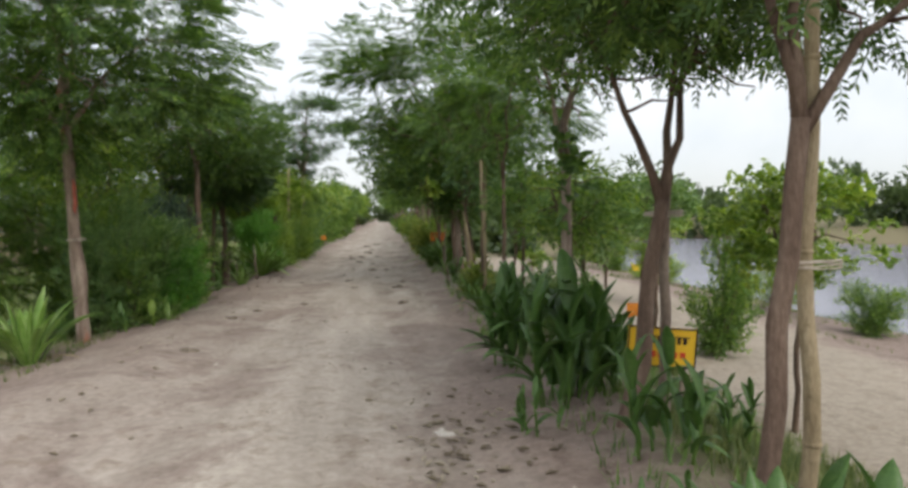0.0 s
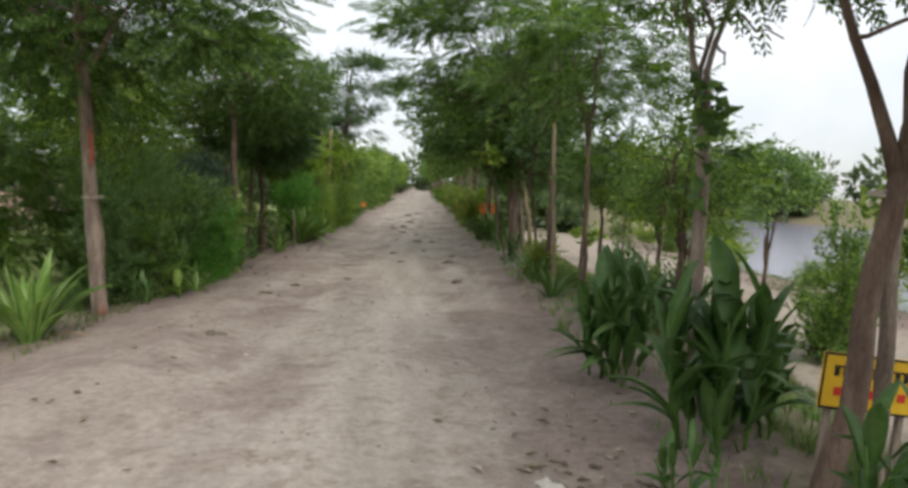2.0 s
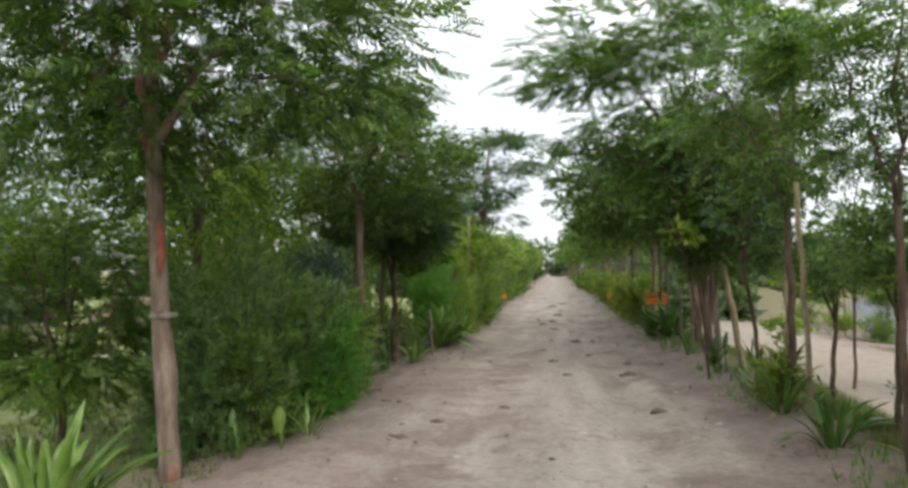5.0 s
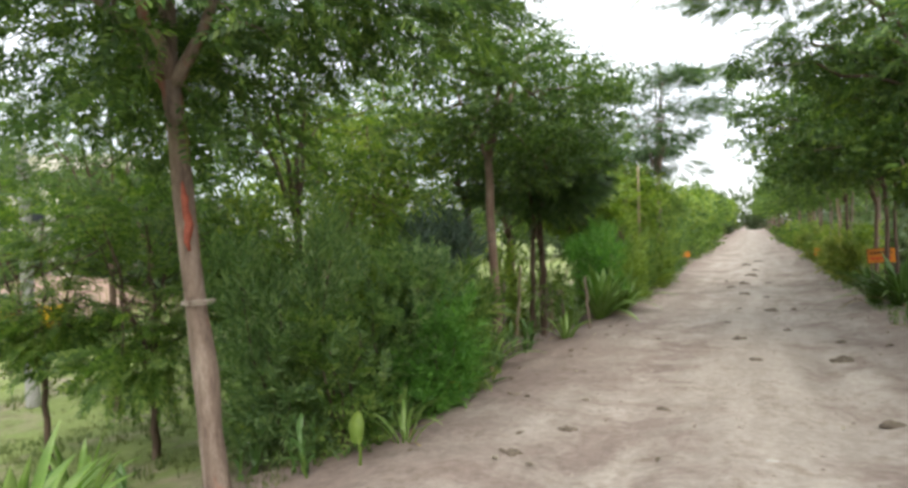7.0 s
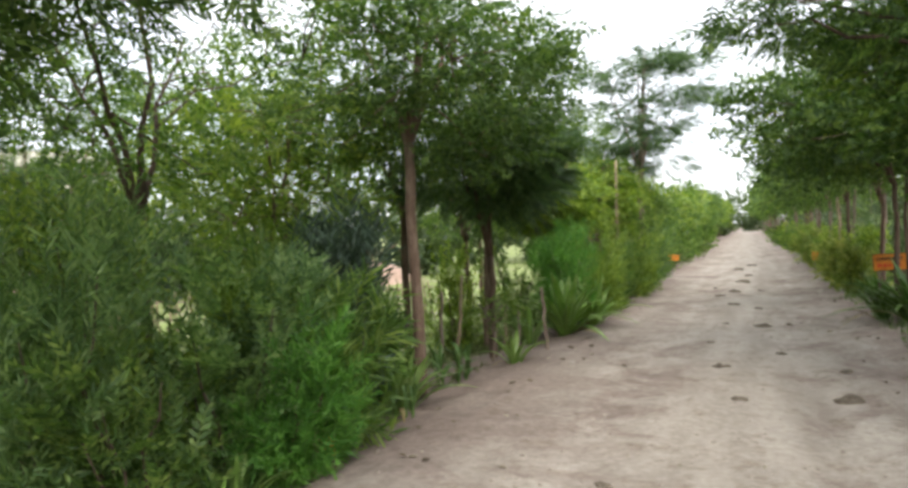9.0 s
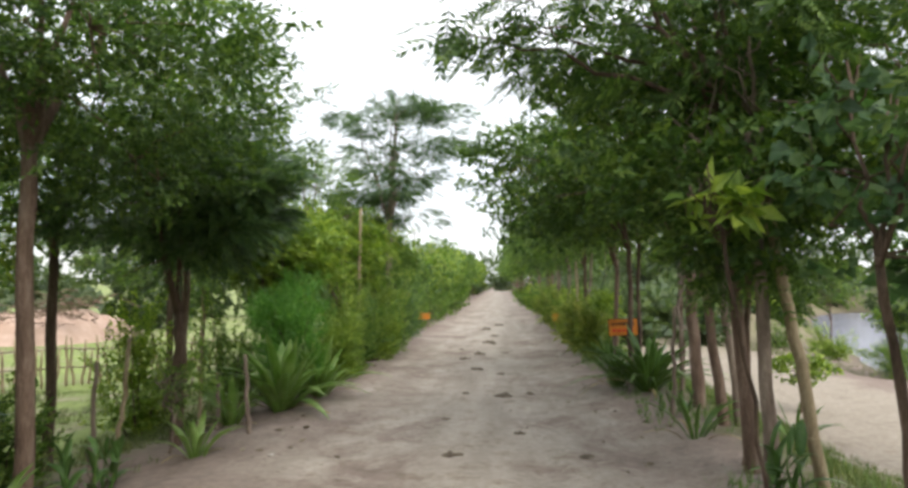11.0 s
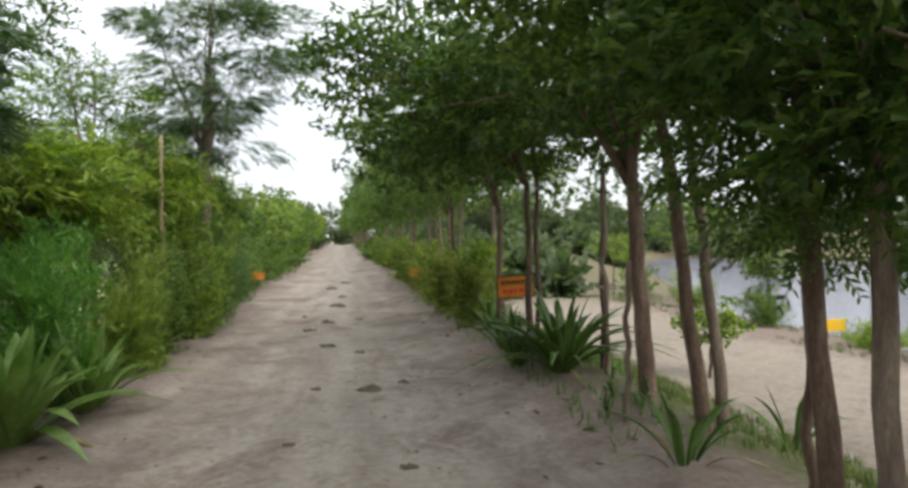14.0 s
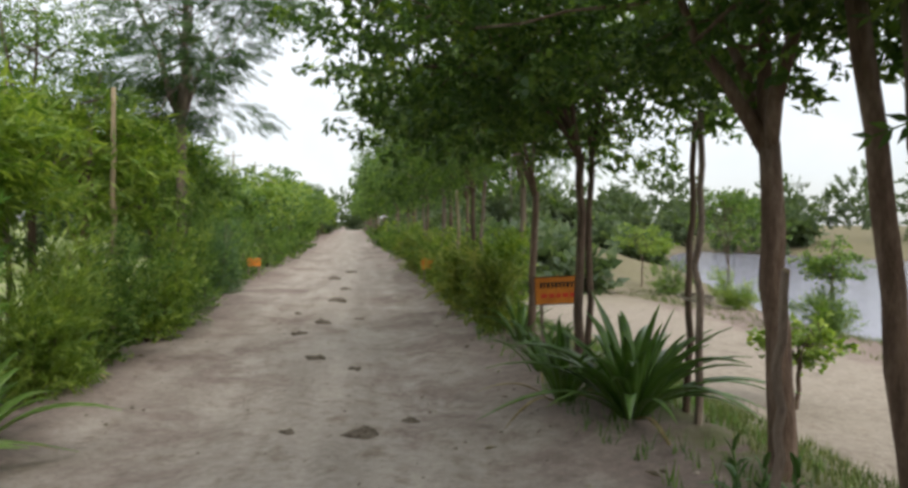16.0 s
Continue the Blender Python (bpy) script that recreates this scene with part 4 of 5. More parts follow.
# ---- leafy clumps ----
def canna(x, y, height, stalks, seed, label="dense clump of broad upright dark green leaves"):
    """A clump of stalks, each with broad leaves up its length; every leaf is a part."""
    rnd = np.random.RandomState(seed)
    root = new("broad_leaf_plant")
    root.location = (x, y, ground_at(x, y))
    tagged(root, label, "plant", "broad-leaved clumps along the road")
    for s in range(stalks):
        a0 = rnd.uniform(0, 6.28)
        r0 = 0.22 * math.sqrt(rnd.uniform(0, 1))
        hh = height * rnd.uniform(0.6, 1.0)
        bx, by = math.cos(a0) * r0, math.sin(a0) * r0
        tx, ty = bx * 1.5, by * 1.5
        v, f = tube_geo(bend((bx, by, -0.05), (tx, ty, hh * 0.75), 5, rnd, 0.01), [0.012, 0.011, 0.01, 0.008, 0.004], 5)
        part("stalk", mesh_of("stalk", v, f, LEAF_STRAP, True), root)
        for q in range(5):
            u = 0.12 + 0.62 * q / 4
            ob = part("leaf", BROADS[min(2, max(0, int(rnd.normal(1.6 - q * 0.3, 0.7))))], root)
            L = height * rnd.uniform(0.4, 0.6)
            ob.matrix_basis = pose(bx + (tx - bx) * u, by + (ty - by) * u, hh * u, 0, 0, math.degrees(a0 + q * 2.5 + rnd.uniform(-0.6, 0.6))) @ Matrix.Diagonal((L, L * rnd.uniform(0.8, 1.2), L, 1))
    return root


BROADS = [mesh_of("broad_leaf", *strap_mesh(1.0, 0.23, a, 20 + k), LEAF_CANNA, True) for k, a in enumerate((0.5, 1.0, 1.5))]
for k, (x, y, h, n) in enumerate([(1.5, 5.6, 1.1, 16), (1.4, 7.3, 1.05, 10), (1.75, 4.15, 0.75, 6), (2.0, 5.75, 0.8, 7), (1.95, 6.3, 0.65, 6), (2.35, 4.6, 0.45, 5), (1.2, 4.9, 0.4, 4), (1.5, 2.15, 0.78, 7), (1.8, 2.25, 0.7, 5), (1.3, 3.3, 0.35, 4), (1.75, 8.6, 0.8, 7), (1.75, 15.6, 0.55, 5), (-3.9, 16.2, 0.55, 6), (-4.3, 15.0, 0.5, 5), (1.6, 19.2, 0.35, 4), (-3.95, 11.0, 0.4, 5), (-3.85, 11.9, 0.36, 4), (-4.7, 10.9, 0.5, 6), (-3.8, 13.5, 0.36, 4), (-3.7, 14.4, 0.36, 4), (-4.7, 9.5, 0.5, 5), (-3.6, 24.6, 0.6, 5), (-3.5, 26.4, 0.6, 5)]):
    canna(x, y, h, n, 800 + k)
for k, (x, y, h, n, w) in enumerate([(-4.25, 8.7, 1.0, 32, 0.9), (-5.6, 10.2, 0.7, 18, 0.9), (-3.42, 19.95, 1.15, 50, 1.25), (-3.85, 19.2, 0.7, 20, 1.0), (-3.15, 20.9, 1.0, 34, 1.0), (-3.95, 14.95, 0.75, 30, 1.2), (-3.8, 12.2, 0.6, 14, 0.8), (-3.5, 11.7, 0.45, 10, 0.8),
                                     (1.76, 21.0, 1.25, 56, 0.75), (1.55, 22.9, 0.75, 18, 0.7), (1.6, 11.2, 0.75, 18, 0.8), (1.6, 17.9, 0.7, 10, 0.7), (1.75, 24.6, 0.75, 16, 0.8), (1.75, 26.9, 0.7, 14, 0.8), (1.65, 13.8, 0.6, 12, 0.8), (2.9, 18.6, 0.7, 9, 0.7), (-3.3, 23.8, 0.7, 16, 0.8), (1.6, 12.6, 0.7, 14, 0.8), (1.42, 21.7, 0.95, 20, 0.8), (-3.5, 17.4, 0.6, 14, 0.9)]):
    # field-side clumps stand in shade, so they get the lightened leaf colour
    strap_plant(x, y, h, n, 500 + k, w, dry=3, pale=x < 0, spread=1.05 if n > 45 else 0.8)


# ---- boards, ties and marks ----
def box_geo(cx, cy, cz, sx, sy, sz, bev=0.004):
    """A box with bevelled edges."""
    bm = bmesh.new()
    bmesh.ops.create_cube(bm, size=1.0)
    for v in bm.verts:
        v.co = Vector((cx + v.co.x * sx, cy + v.co.y * sy, cz + v.co.z * sz))
    bmesh.ops.bevel(bm, geom=list(bm.edges), offset=min(bev, 0.3 * min(sx, sy, sz)), segments=1, affect="EDGES")
    bmesh.ops.triangulate(bm, faces=list(bm.faces))
    bm.verts.ensure_lookup_table()
    v = np.array([tuple(p.co) for p in bm.verts])
    f = np.array([[q.index for q in face.verts] for face in bm.faces])
    bm.free()
    return v, f


def box(name, parent, mat, *a, label=""):
    return part(name, mesh_of(name, *box_geo(*a), mat), parent, label)


def sign_board(x, y, low, w, h, turn, tilt, face, seed, lettered, label):
    """A painted board on two stakes; its writing is too worn to read."""
    rnd = np.random.RandomState(seed)
    root = new("sign_board")
    z0 = ground_at(x, y)
    root.matrix_basis = pose(x, y, z0, 0, tilt, turn)
    tagged(root, label, "sign", "painted boards beside the road")
    mid = low - z0 + h / 2
    box("panel", root, face, 0, 0, mid, w, 0.016, h)
    for sx in (-1, 1):
        box("post", root, BARK_GREY, sx * w * 0.36, 0.028, mid / 2 - 0.1, 0.035, 0.035, mid + 0.45)
    if lettered:
        b = 0.012
        for nm, a in (("border", (0, -0.0105, mid + h / 2 - b / 2, w, 0.006, b)), ("border", (0, -0.0105, mid - h / 2 + b / 2, w, 0.006, b)),
                      ("border", (-w / 2 + b / 2, -0.0105, mid, b, 0.006, h - 2 * b - 0.002)), ("border", (w / 2 - b / 2, -0.0105, mid, b, 0.006, h - 2 * b - 0.002))):
            box(nm, root, BLACK_PAINT, *a)
        xx = -w / 2 + 0.05
        while xx < w / 2 - 0.08:
            q = rnd.uniform(0.03, 0.07)
            box("lettering_bar", root, BLACK_PAINT, xx + q / 2, -0.0105, mid + h * 0.17, q * 0.55, 0.005, h * 0.15)
            xx += q * 0.75 + 0.008
        box("lettering_bar", root, BLACK_PAINT, 0, -0.0105, mid + h * 0.265, w * 0.78, 0.005, h * 0.035)
        xx = -w / 2 + 0.07
        while xx < w / 2 - 0.1:
            q = rnd.uniform(0.04, 0.08)
            box("lettering_bar", root, RED_PAINT, xx + q / 2, -0.0105, mid - h * 0.18, q, 0.005, h * 0.15)
            xx += q + 0.02
    return root


sign_board(2.03, 5.0, 0.36, 0.52, 0.3, -6, 4, BOARD_YELLOW, 1, True, "yellow painted board with black border and worn lettering")
sign_board(1.8, 23.0, 0.62, 0.52, 0.31, -8, -3, BOARD_ORANGE, 2, True, "orange painted board with worn lettering behind a strap-leaf plant")
for k, (x, y, z, w, m) in enumerate([(1.5, 32.6, 0.35, 0.5, BOARD_ORANGE), (1.75, 28.6, 0.45, 0.45, BOARD_ORANGE), (1.65, 45, 0.3, 0.6, BOARD_ORANGE), (-3.25, 36.5, 0.2, 0.42, BOARD_ORANGE), (10.3, 27.5, -0.8, 0.5, BOARD_YELLOW), (4.6, 12.2, -0.35, 0.45, BOARD_ORANGE), (-3.62, 12.98, -0.1, 0.28, BOARD_ORANGE)]):
    sign_board(x, y, z, w, w * 0.55, -5 + 4 * (k % 3), 0, m, 10 + k, False, ("orange" if m is BOARD_ORANGE else "yellow") + " painted board standing on two short stakes")


def band(x, y, z, r, h, mat, label, name="cord_tie"):
    """A few turns of cord, or a strip of paint, round a trunk."""
    geos = []
    n = 20
    for k in range(3):
        a = np.arange(n + 1) * 2 * math.pi / n
        pts = np.stack([np.cos(a) * r[0], np.sin(a) * r[1], np.full(n + 1, k * h / 3) + 0.01 * np.sin(a + k)], 1)
        geos.append(tube_geo(pts, np.full(n + 1, h / 5), 5))
    v, f = join_geo(geos)
    ob = part(name, mesh_of(name, v, f, mat, True))
    ob.location = (x, y, z)
    return tagged(ob, label, "tie", "ties round trunks")


band(2.0, 4.83, 1.5, (0.14, 0.07), 0.035, CORD, "pale cord tying a tree to its pole")
band(-4.3, 10.19, 1.15, (0.125, 0.1), 0.02, CORD, "cord wound round a red-stained trunk")
band(1.69, 2.58, 1.3, (0.11, 0.055), 0.02, CORD, "pale cord tying a tree to its pole")
band(2.26, 20.95, 0.9, (0.09, 0.24), 0.03, CORD, "pale cord tying two thin stakes")


# ---- litter on the road ----
def clod(x, y, w, seed, mat=DUNG, name="dung_clod", label="dark dried dung clod on the sandy road", cat="clod"):
    """A low broken heap of lumps."""
    rnd = np.random.RandomState(seed)
    bm = bmesh.new()
    bmesh.ops.create_icosphere(bm, subdivisions=3, radius=1.0)
    v = np.array([tuple(p.co) for p in bm.verts])
    f = np.array([[q.index for q in face.verts] for face in bm.faces])
    bm.free()
    lump = rolling(v[:, 0] * 3 + v[:, 2], v[:, 1] * 3, 1.6, seed)[:, None]
    edge = rolling(np.arctan2(v[:, 1], v[:, 0]) * 2, v[:, 2], 1.5, seed + 1)[:, None]
    v = v * (1 + 0.7 * edge + 0.3 * lump + rnd.uniform(-0.08, 0.08, (len(v), 1))) * np.array([w * 0.36, w * 0.3, w * 0.11])
    v[:, 2] *= 1 + 0.9 * lump[:, 0]
    ob = part(name, mesh_of(name, v, f, mat, True))
    ob.location = (x, y, ground_at(x, y))
    return tagged(ob, label, cat, "clods on the road")


R = np.random.RandomState(77)
for k, (x, y, w) in enumerate([(-0.38, 21.25, 0.34), (0.05, 21.7, 0.25), (-0.95, 21.3, 0.16), (-0.85, 24.2, 0.28), (-0.4, 23.6, 0.18), (-1.2, 26.2, 0.3), (-0.9, 27.2, 0.34), (-0.3, 27.8, 0.2), (-0.75, 30.5, 0.5), (-0.6, 33, 0.4), (-1.1, 19.3, 0.14), (0.45, 17.6, 0.22),
                               (0.3, 16.1, 0.4), (-0.7, 15.8, 0.2), (-0.9, 17.4, 0.25), (-0.2, 18.6, 0.2), (-1.5, 13.2, 0.16), (-2.5, 11.6, 0.25), (-2.2, 12.3, 0.2), (0.35, 13.1, 0.3), (-0.5, 39, 0.5), (-0.9, 36, 0.4), (-1.4, 28.8, 0.2), (-2.4, 8.8, 0.3)]):
    clod(x, y, w, 900 + k)
for k, (x, y, w) in enumerate([(0.46, 5.25, 0.2), (0.8, 14.6, 0.12), (-0.6, 11.9, 0.1), (-2.7, 17.3, 0.1), (-1.8, 11.0, 0.08), (0.9, 12.5, 0.12), (-0.4, 8.4, 0.06), (-1.9, 8.0, 0.07)]):
    clod(x, y, w, 950 + k, STONE, "stone", "small pale stone half sunk in sand", "stone")


def litter():
    """Dry fallen leaves and bits of straw."""
    rnd = np.random.RandomState(31)
    n = 620
    x, y = rnd.uniform(-3.2, 1.6, n), rnd.uniform(1.5, 30, n)
    x[:420] = np.clip(0.55 + rnd.normal(0, 0.28, 420), -0.4, 1.6)
    y[:420] = 4.9 + rnd.normal(0, 0.75, 420)
    x[420:560] = rnd.choice([-2.9, 1.25], 140) + rnd.normal(0, 0.25, 140)
    keep = np.r_[0:150, 420:n]
    x, y, n = x[keep], y[keep], len(keep)
    z = ground_z(x, y) + 0.012
    p = np.stack([x, y, z], 1)
    a = rnd.uniform(0, 6.28, n)
    lv, lf = leaf_template(0.085, 0.035, 0.5, -0.12)
    c, s = np.cos(a)[:, None], np.sin(a)[:, None]
    sc = rnd.uniform(0.5, 1.3, n)[:, None]
    v = np.stack([(lv[None, :, 0] * c - lv[None, :, 1] * s) * sc, (lv[None, :, 0] * s + lv[None, :, 1] * c) * sc, lv[None, :, 2] * sc], -1) + p[:, None]
    f = (lf[None] + (np.arange(n) * len(lv))[:, None, None]).reshape(-1, 3)
    ob = part("leaf_litter", mesh_of("leaf_litter", v.reshape(-1, 3), f, LITTER))
    tagged(ob, "dry fallen leaves and straw scattered on the sandy road", "litter", kind="stuff")


litter()


def grass(name, regions, count, height, seed, mat, label):
    """Tufts of short blades over patches of ground."""
    rnd = np.random.RandomState(seed)
    pts = []
    for x0, x1, y0, y1, share in regions:
        m = int(count * share)
        x, y = rnd.uniform(x0, x1, m), rnd.uniform(y0, y1, m)
        keep = rolling(x, y, 1.7, seed + 3) + rnd.normal(0, 0.12, m) > -0.05
        pts.append(np.stack([x[keep], y[keep], ground_z(x[keep], y[keep])], 1))
    p = np.concatenate(pts)
    m = len(p)
    b = 5
    a = rnd.uniform(0, 6.28, (m, b))
    hh = height * rnd.uniform(0.4, 1.2, (m, b))
    lean = rnd.uniform(0.1, 0.8, (m, b)) * hh
    base = p[:, None] + np.stack([rnd.normal(0, 0.025, (m, b)), rnd.normal(0, 0.025, (m, b)), np.full((m, b), -0.01)], -1)
    wdt = 0.006
    side = np.stack([-np.sin(a), np.cos(a), np.zeros((m, b))], -1) * wdt
    tip = base + np.stack([np.cos(a) * lean, np.sin(a) * lean, hh], -1)
    v = np.stack([base - side, base + side, tip], 2).reshape(-1, 3)
    f = np.arange(len(v)).reshape(-1, 3)
    ob = part(name, mesh_of(name, v, f, mat))
    tagged(ob, label, "grass", kind="stuff")


grass("grass", [(-12, -4.6, 7, 26, 0.75), (-5.2, -3.9, 6, 34, 0.25)], 15000, 0.11, 5, GRASS, "short green grass of the field beside the road")
grass("grass", [(2.0, 4.2, 2.5, 14, 0.5), (2.2, 4.2, 14, 30, 0.3), (8.6, 11.2, 8, 40, 0.2)], 15000, 0.13, 6, GRASS, "patchy green grass between road and pond")
grass("weeds", [(1.3, 3.6, 2, 30, 1.0)], 2600, 0.16, 7, LEAF_STRAP, "low green weeds along the road edge")


# ---- field side: fence, earth bank, brush, house ----
def stick_fence():
    root = new("stick_fence")
    root.matrix_basis = pose(-22.0, 17.5, -0.95, 0, 0, -50)
    tagged(root, "rough fence of thin grey upright sticks", "fence")
    rnd = np.random.RandomState(8)
    v, f = tube_geo(bend((0, 0, -0.2), (0, 0, 1.15), 5, rnd, 0.012), [0.038, 0.034, 0.032, 0.03, 0.02], 6)
    me = mesh_of("picket", v, f, BAMBOO, True)
    for k in range(92):
        ob = part("picket", me, root)
        ob.matrix_basis = pose(rnd.normal(0, 0.04), k * 0.2 + rnd.normal(0, 0.035), 0, rnd.normal(0, 4), rnd.normal(0, 4), rnd.uniform(0, 360)) @ Matrix.Diagonal((1, 1, rnd.uniform(0.75, 1.15), 1))
    for z in (0.4, 0.85):
        v, f = tube_geo(bend((0.05, -0.2, z), (0.05, 18.6, z + 0.05), 40, rnd, 0.03), np.full(40, 0.02), 5)
        part("rail", mesh_of("rail", v, f, BARK_GREY, True), root)


stick_fence()


def mound(name, x, y, w, d, h, mat, seed, label):
    n = 40
    u, v = np.meshgrid(np.linspace(-1, 1, n), np.linspace(-1, 1, n))
    r = np.clip(1 - np.maximum(np.abs(u) ** 3, np.abs(v) ** 3) - 0.25 * (u * u + v * v), 0, 1)
    z = h * np.minimum(r * 1.6, 1.0) * (1 + 0.25 * rolling(u * 4, v * 4, 2.0, seed)) - 0.1
    ob = part(name, mesh_of(name, np.stack([u * w / 2, v * d / 2, z], -1), grid_faces(n, n), mat, True))
    ob.location = (x, y, -0.97)
    return tagged(ob, label, "mound")


mound("earth_mound", -28, 25, 10, 8, 1.3, CLAY, 3, "long pinkish earth mound behind the stick fence")
mound("earth_mound", -21, 40, 8, 8, 1.2, CLAY, 4, "pinkish earth mound with dry brush on it")


def brush_pile():
    rnd = np.random.RandomState(9)
    root = new("brush_pile")
    root.location = (-18.2, 36.5, 0.0)
    tagged(root, "tangled heap of dry reddish branches on an earth mound", "brush pile")
    for k in range(60):
        a, b = rnd.uniform(0, 6.28), rnd.uniform(-0.35, 0.5)
        L = rnd.uniform(0.8, 2.0)
        c = rnd.normal(0, 1, 3) * (0.5, 1.6, 0.3) + (0, 0, 0.5)
        d = np.array([math.cos(a) * math.cos(b), math.sin(a) * math.cos(b), math.sin(b)]) * L / 2
        v, f = tube_geo(bend(c - d, c + d, 6, rnd, 0.08), np.linspace(0.03, 0.008, 6), 5)
        part("branch", mesh_of("branch", v, f, BARK_RED, True), root)


brush_pile()


def house():
    root = new("house")
    root.location = (-33, 31, -0.95)
    root.rotation_euler = (0, 0, 0.6)
    tagged(root, "cream plastered flat-roofed house behind the trees", "house")
    box("wall", root, PLASTER, 0, 0, 2.9, 9, 7, 5.8, label="cream plastered wall")
    box("roof", root, CONCRETE, 0, 0, 5.93, 9.6, 7.6, 0.22)
    for sx, sy, lx, ly in ((0, -3.7, 9.4, 0.15), (0, 3.7, 9.4, 0.15), (-4.6, 0, 0.15, 7.2), (4.6, 0, 0.15, 7.2)):
        box("parapet", root, PLASTER, sx, sy, 6.4, lx, ly, 0.7)
    for z in (1.6, 4.3):
        for x in (-2.7, 0, 2.7):
            w = box("window", root, DARK_GLASS, x, -3.49, z, 1.1, 0.06, 1.2)
            box("frame", w, PLASTER, x, -3.53, z + 0.64, 1.3, 0.1, 0.08)
            box("sill", w, CONCRETE, x, -3.56, z - 0.66, 1.3, 0.16, 0.08)


house()


def utility_pole(x, y, h):
    root = new("utility_pole")
    root.location = (x, y, ground_at(x, y))
    tagged(root, "slim grey utility pole with a cross arm", "pole", "utility poles")
    rnd = np.random.RandomState(2)
    v, f = tube_geo(bend((0, 0, -0.3), (0, 0, h), 6, rnd, 0.0), np.linspace(0.14, 0.09, 6), 10)
    part("shaft", mesh_of("shaft", v, f, CONCRETE, True), root)
    box("cross_arm", root, CONCRETE, 0, -0.1, h - 0.4, 1.4, 0.08, 0.09)
    for sx in (-0.6, 0, 0.6):
        v, f = tube_geo([(sx, -0.1, h - 0.36), (sx, -0.1, h - 0.28), (sx, -0.1, h - 0.2)], [0.03, 0.05, 0.025], 8)
        part("insulator", mesh_of("insulator", v, f, PLASTER, True), root)


utility_pole(-10.0, 75, 8.2)
utility_pole(-9.6, 85, 8.2)
stake(-11.2, 13.8, 4.2, 0.1, (0.0, 0.0), 66, name="concrete_post", label="pale grey post among the field trees", bark=CONCRETE)


def seedling():
    root = new("seedling")
    root.location = (-3.56, 11.06, ground_at(-3.56, 11.06))
    tagged(root, "lone seedling with one pale green upright leaf", "plant")
    v, f = tube_geo([(0, 0, -0.03), (0.01, 0, 0.1), (-0.01, 0, 0.24)], [0.013, 0.011, 0.007], 6)
    part("stalk", mesh_of("stalk", v, f, LEAF_LIGHT, True), root)
    v, f = strap_mesh(0.3, 0.13, 0.6, 77)
    ob = part("leaf", mesh_of("leaf", v, f, LEAF_LIGHT, True), root)
    ob.matrix_basis = pose(-0.02, 0, 0.17, 0, -14, 105)


seedling()
for k, (x, y, h, ln) in enumerate([(-3.72, 12.85, 0.45, 0.02), (-3.6, 12.9, 0.5, -0.02), (-4.5, 17.2, 1.1, 0.05), (-4.35, 17.4, 1.3, 0.12), (-3.95, 19.0, 0.7, 0.0), (-4.15, 18.9, 0.6, 0.03), (-3.3, 18.4, 0.9, -0.08), (-3.4, 24.9, 3.3, 0.05), (-4.4, 24.5, 3.4, 0.0), (-3.5, 33.5, 1.8, 0.0), (1.65, 27.4, 2.3, 0.15), (1.75, 29.6, 2.2, -0.1), (1.6, 18.9, 1.3, 0.05)]):
    stake(x, y, h, 0.026 if h < 2 else 0.035, (ln, 0.0), 600 + k, bark=(BARK_GREY, BAMBOO)[k % 2])


# ---- far woods ----
def far_woods(name, pts, width, height, seed, label, density=1.0):
    """A belt of distant trees along a line, of many leaf clumps with an uneven top."""
    rnd = np.random.RandomState(seed)
    allp, alld = [], []
    for (x0, y0), (x1, y1) in zip(pts, pts[1:]):
        L = math.hypot(x1 - x0, y1 - y0)
        for k in range(int(L / 4 * density) + 1):
            s, o = rnd.uniform(), rnd.uniform(-width, width)
            cx, cy = x0 + (x1 - x0) * s + o, y0 + (y1 - y0) * s + rnd.uniform(-width, width)
            h = height * rnd.uniform(0.4, 1.25) * (1.5 if rnd.uniform() < 0.12 else 1.0)
            w = h * rnd.uniform(0.35, 0.6)
            m = 95
            d = rnd.normal(0, 1, (m, 3))
            d /= np.linalg.norm(d, axis=1)[:, None]
            p = d * np.array([w, w, h * 0.5]) * rnd.uniform(0.35, 0.95, (m, 1)) + np.array([cx, cy, h * 0.5])
            p[:, 2] += ground_at(cx, cy) if abs(cx) < 300 else -0.5
            allp.append(p)
            alld.append(d)
    v, f = scatter(np.concatenate(allp), np.concatenate(alld), "clump", rnd, 0.6, 1.3)
    ob = part(name, mesh_of(name, v, f, FAR_LEAF_HAZED))
    return tagged(ob, label, "trees", kind="stuff")


far_woods("far_woods", [(15, 100), (30, 92), (48, 74), (62, 62), (100, 40), (115, 0), (115, -60)], 6, 4.2, 1, "distant belt of green trees beyond the pond", 2.0)
far_woods("far_woods", [(15, 125), (60, 110), (130, 70), (150, -60)], 9, 7.0, 2, "distant belt of green trees beyond the pond", 1.3)
far_woods("far_scrub", [(15, 50), (19, 66), (25, 82), (34, 92)], 2, 1.1, 3, "low scrub on the far pond bank", 2.0)
far_woods("far_scrub", [(5.5, 38), (8, 50), (12, 66), (9, 100)], 3.0, 1.3, 13, "low scrub between the road and the pond", 3.0)
far_woods("far_woods", [(-24, 4), (-26, 24), (-24, 50), (-16, 70), (-10, 110), (-6, 140)], 5, 5.5, 4, "distant green trees behind the field", 1.6)
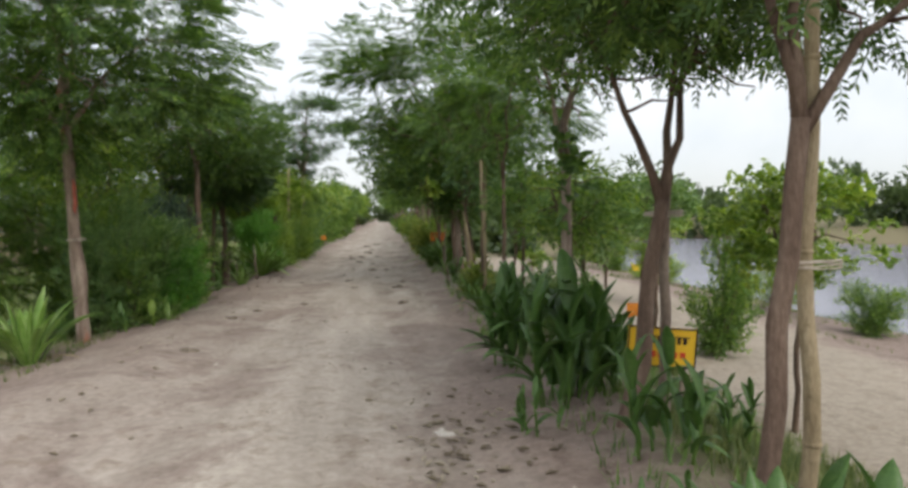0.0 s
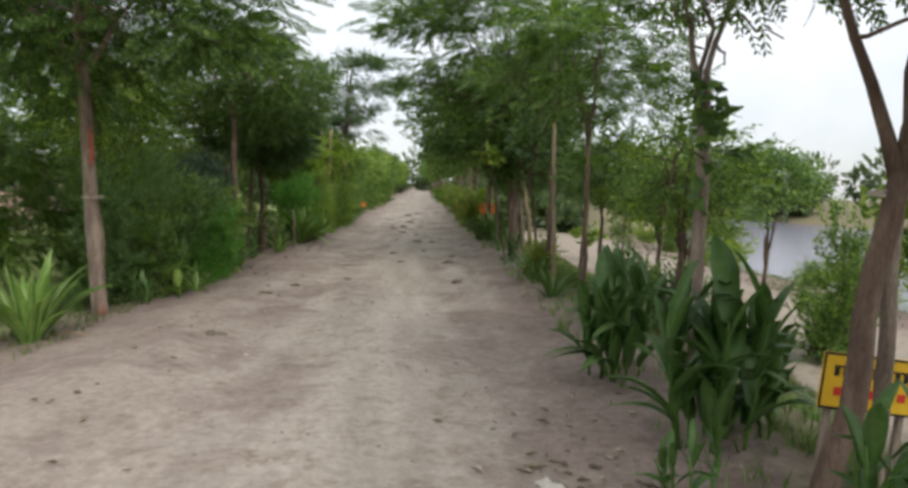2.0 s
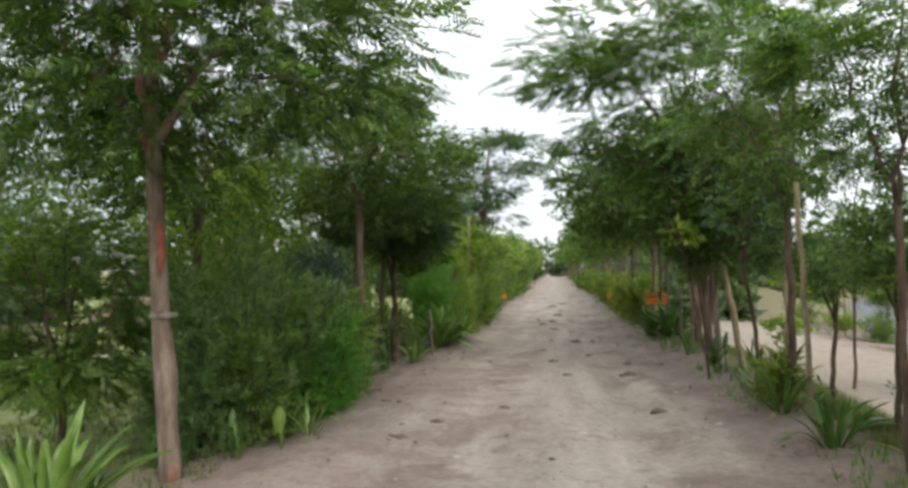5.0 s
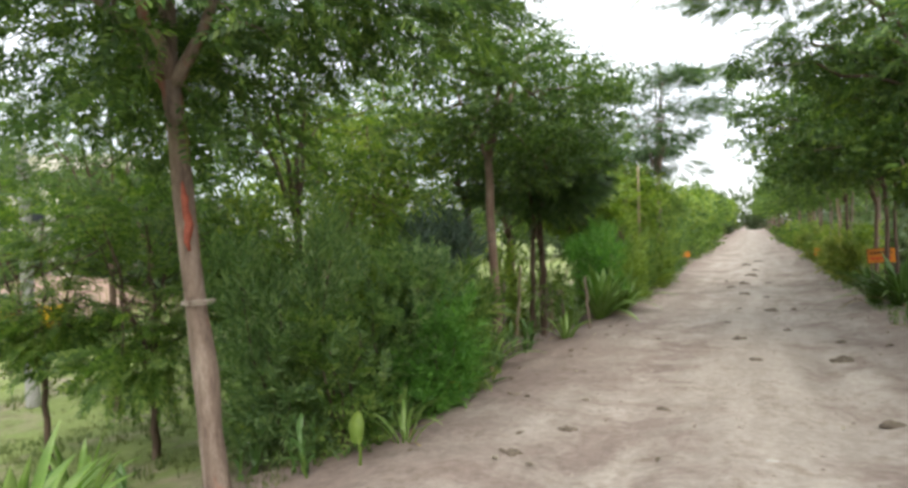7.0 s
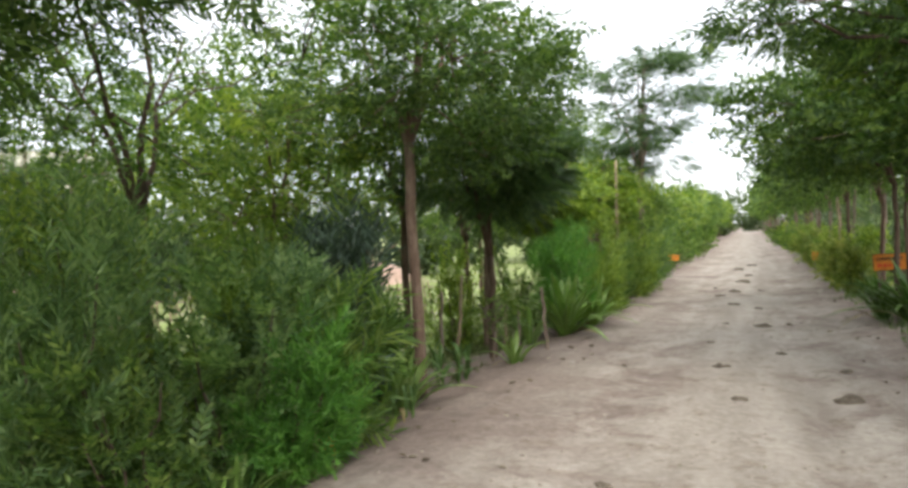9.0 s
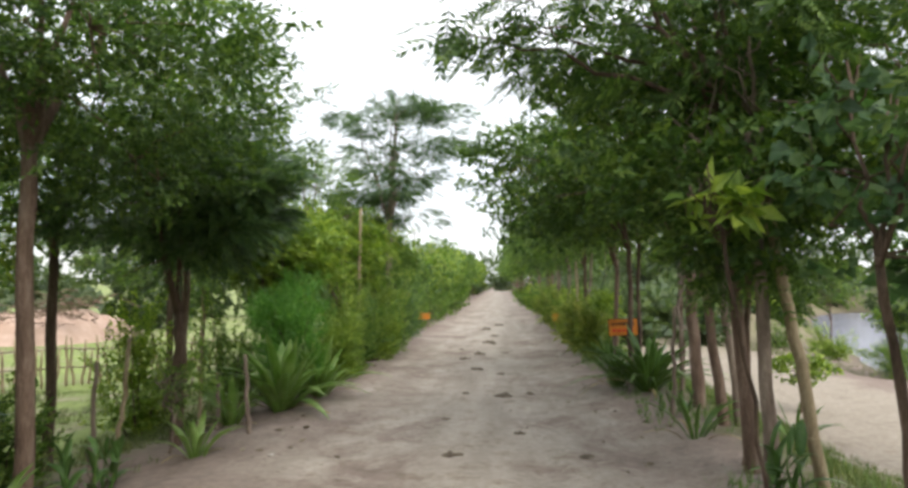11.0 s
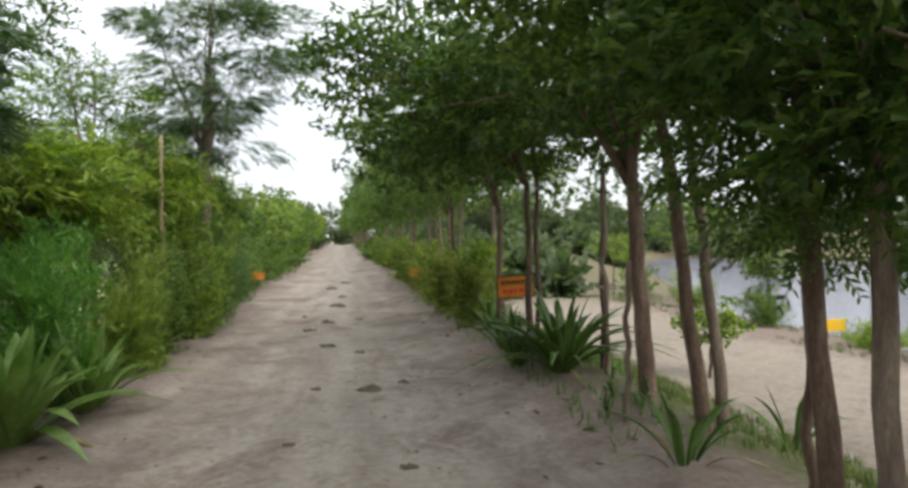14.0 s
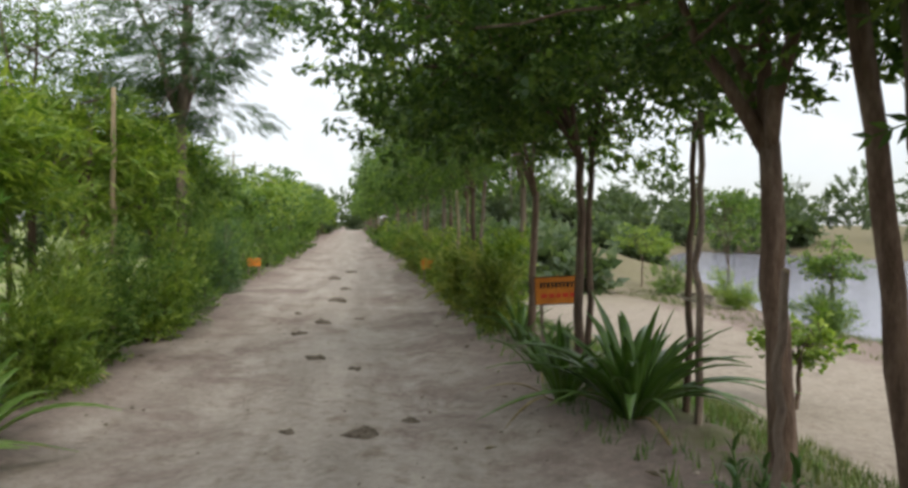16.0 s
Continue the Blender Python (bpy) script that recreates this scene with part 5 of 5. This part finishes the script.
far_woods("far_woods", [(-12, 150), (0, 165), (14, 150), (14, 90)], 5, 6.0, 5, "distant green trees closing the road", 1.6)
far_woods("far_woods", [(-40, -40), (-10, -60), (40, -70), (100, -90)], 8, 6.0, 6, "distant green trees", 1.2)


def orange_cloth():
    """A long strip of cloth hung over the stick fence."""
    n = 60
    u, v = np.meshgrid(np.linspace(0, 1, n), np.linspace(0, 1, 8))
    x = 0.06 + 0.05 * np.sin(u * 40) * (0.3 + v)
    z = 0.95 - 0.62 * v - 0.12 * np.abs(np.sin(u * math.pi * 4))
    top = np.stack([x, u * 2.6, z], -1).reshape(-1, 3)
    f = grid_faces(n, 8)
    ob = part("orange_cloth", mesh_of("orange_cloth", np.concatenate([top, top - (0.006, 0, 0)]), np.concatenate([f, f[:, ::-1] + len(top)]), BOARD_YELLOW, True))
    ob.matrix_basis = pose(-22.0, 17.5, -0.95, 0, 0, -50) @ pose(0, 1.6, 0)
    tagged(ob, "faded orange cloth strip hung along a stick fence", "cloth")


orange_cloth()


def vine(x, y, z, seed):
    """Round leaves clinging round a fork."""
    rnd = np.random.RandomState(seed)
    p = np.array([x, y, z]) + rnd.normal(0, 1, (16, 3)) * (0.12, 0.1, 0.22)
    v, f = scatter(p, rnd.normal(0, 1, (16, 3)) + (0, 0, -0.6), "round", rnd, 0.8, 1.3)
    ob = part("climbing_vine", mesh_of("climbing_vine", v - (x, y, z), f, LEAF_DARK))
    ob.location = (x, y, z)
    tagged(ob, "round-leaved climber clinging to a forked trunk", "vine")


vine(1.77, 6.65, 2.05, 3)


def gravel():
    """Crumbs of dry earth and grit on the road."""
    rnd = np.random.RandomState(12)
    n = 7500
    y = 2 + 26 * rnd.uniform(0, 1, n) ** 1.2
    x = rnd.uniform(-3.4, 1.7, n)
    keep = rolling(x, y, 1.4, 21) + rnd.normal(0, 0.25, n) > 0.02
    x, y = x[keep], y[keep]
    m = len(x)
    base = np.array([(1, 0, 0), (0, 1, 0), (-1, 0, 0), (0, -1, 0), (0, 0, 1), (0, 0, -0.6)], float)
    f = np.array([(0, 1, 4), (1, 2, 4), (2, 3, 4), (3, 0, 4), (1, 0, 5), (2, 1, 5), (3, 2, 5), (0, 3, 5)])
    r = 0.004 + 0.022 * rnd.uniform(0, 1, m) ** 4
    v = base[None] * (r[:, None] * np.array([1.2, 0.9, 0.7])[None])[:, None] * rnd.uniform(0.7, 1.3, (m, 6, 1))
    a = rnd.uniform(0, 6.28, m)[:, None]
    vx = v[..., 0] * np.cos(a) - v[..., 1] * np.sin(a)
    vy = v[..., 0] * np.sin(a) + v[..., 1] * np.cos(a)
    v = np.stack([vx, vy, v[..., 2]], -1) + np.stack([x, y, ground_z(x, y)], 1)[:, None]
    ff = (f[None] + (np.arange(m) * 6)[:, None, None]).reshape(-1, 3)
    ob = part("gravel", mesh_of("gravel", v.reshape(-1, 3), ff, CRUMB))
    tagged(ob, "crumbs of dry earth and grit on the sandy road", "gravel", kind="stuff")


CRUMB = plain_material("earth_crumbs", (0.14, 0.11, 0.085), (0.36, 0.31, 0.26), 4.0, 0.95, 0.1, 0.3)
gravel()
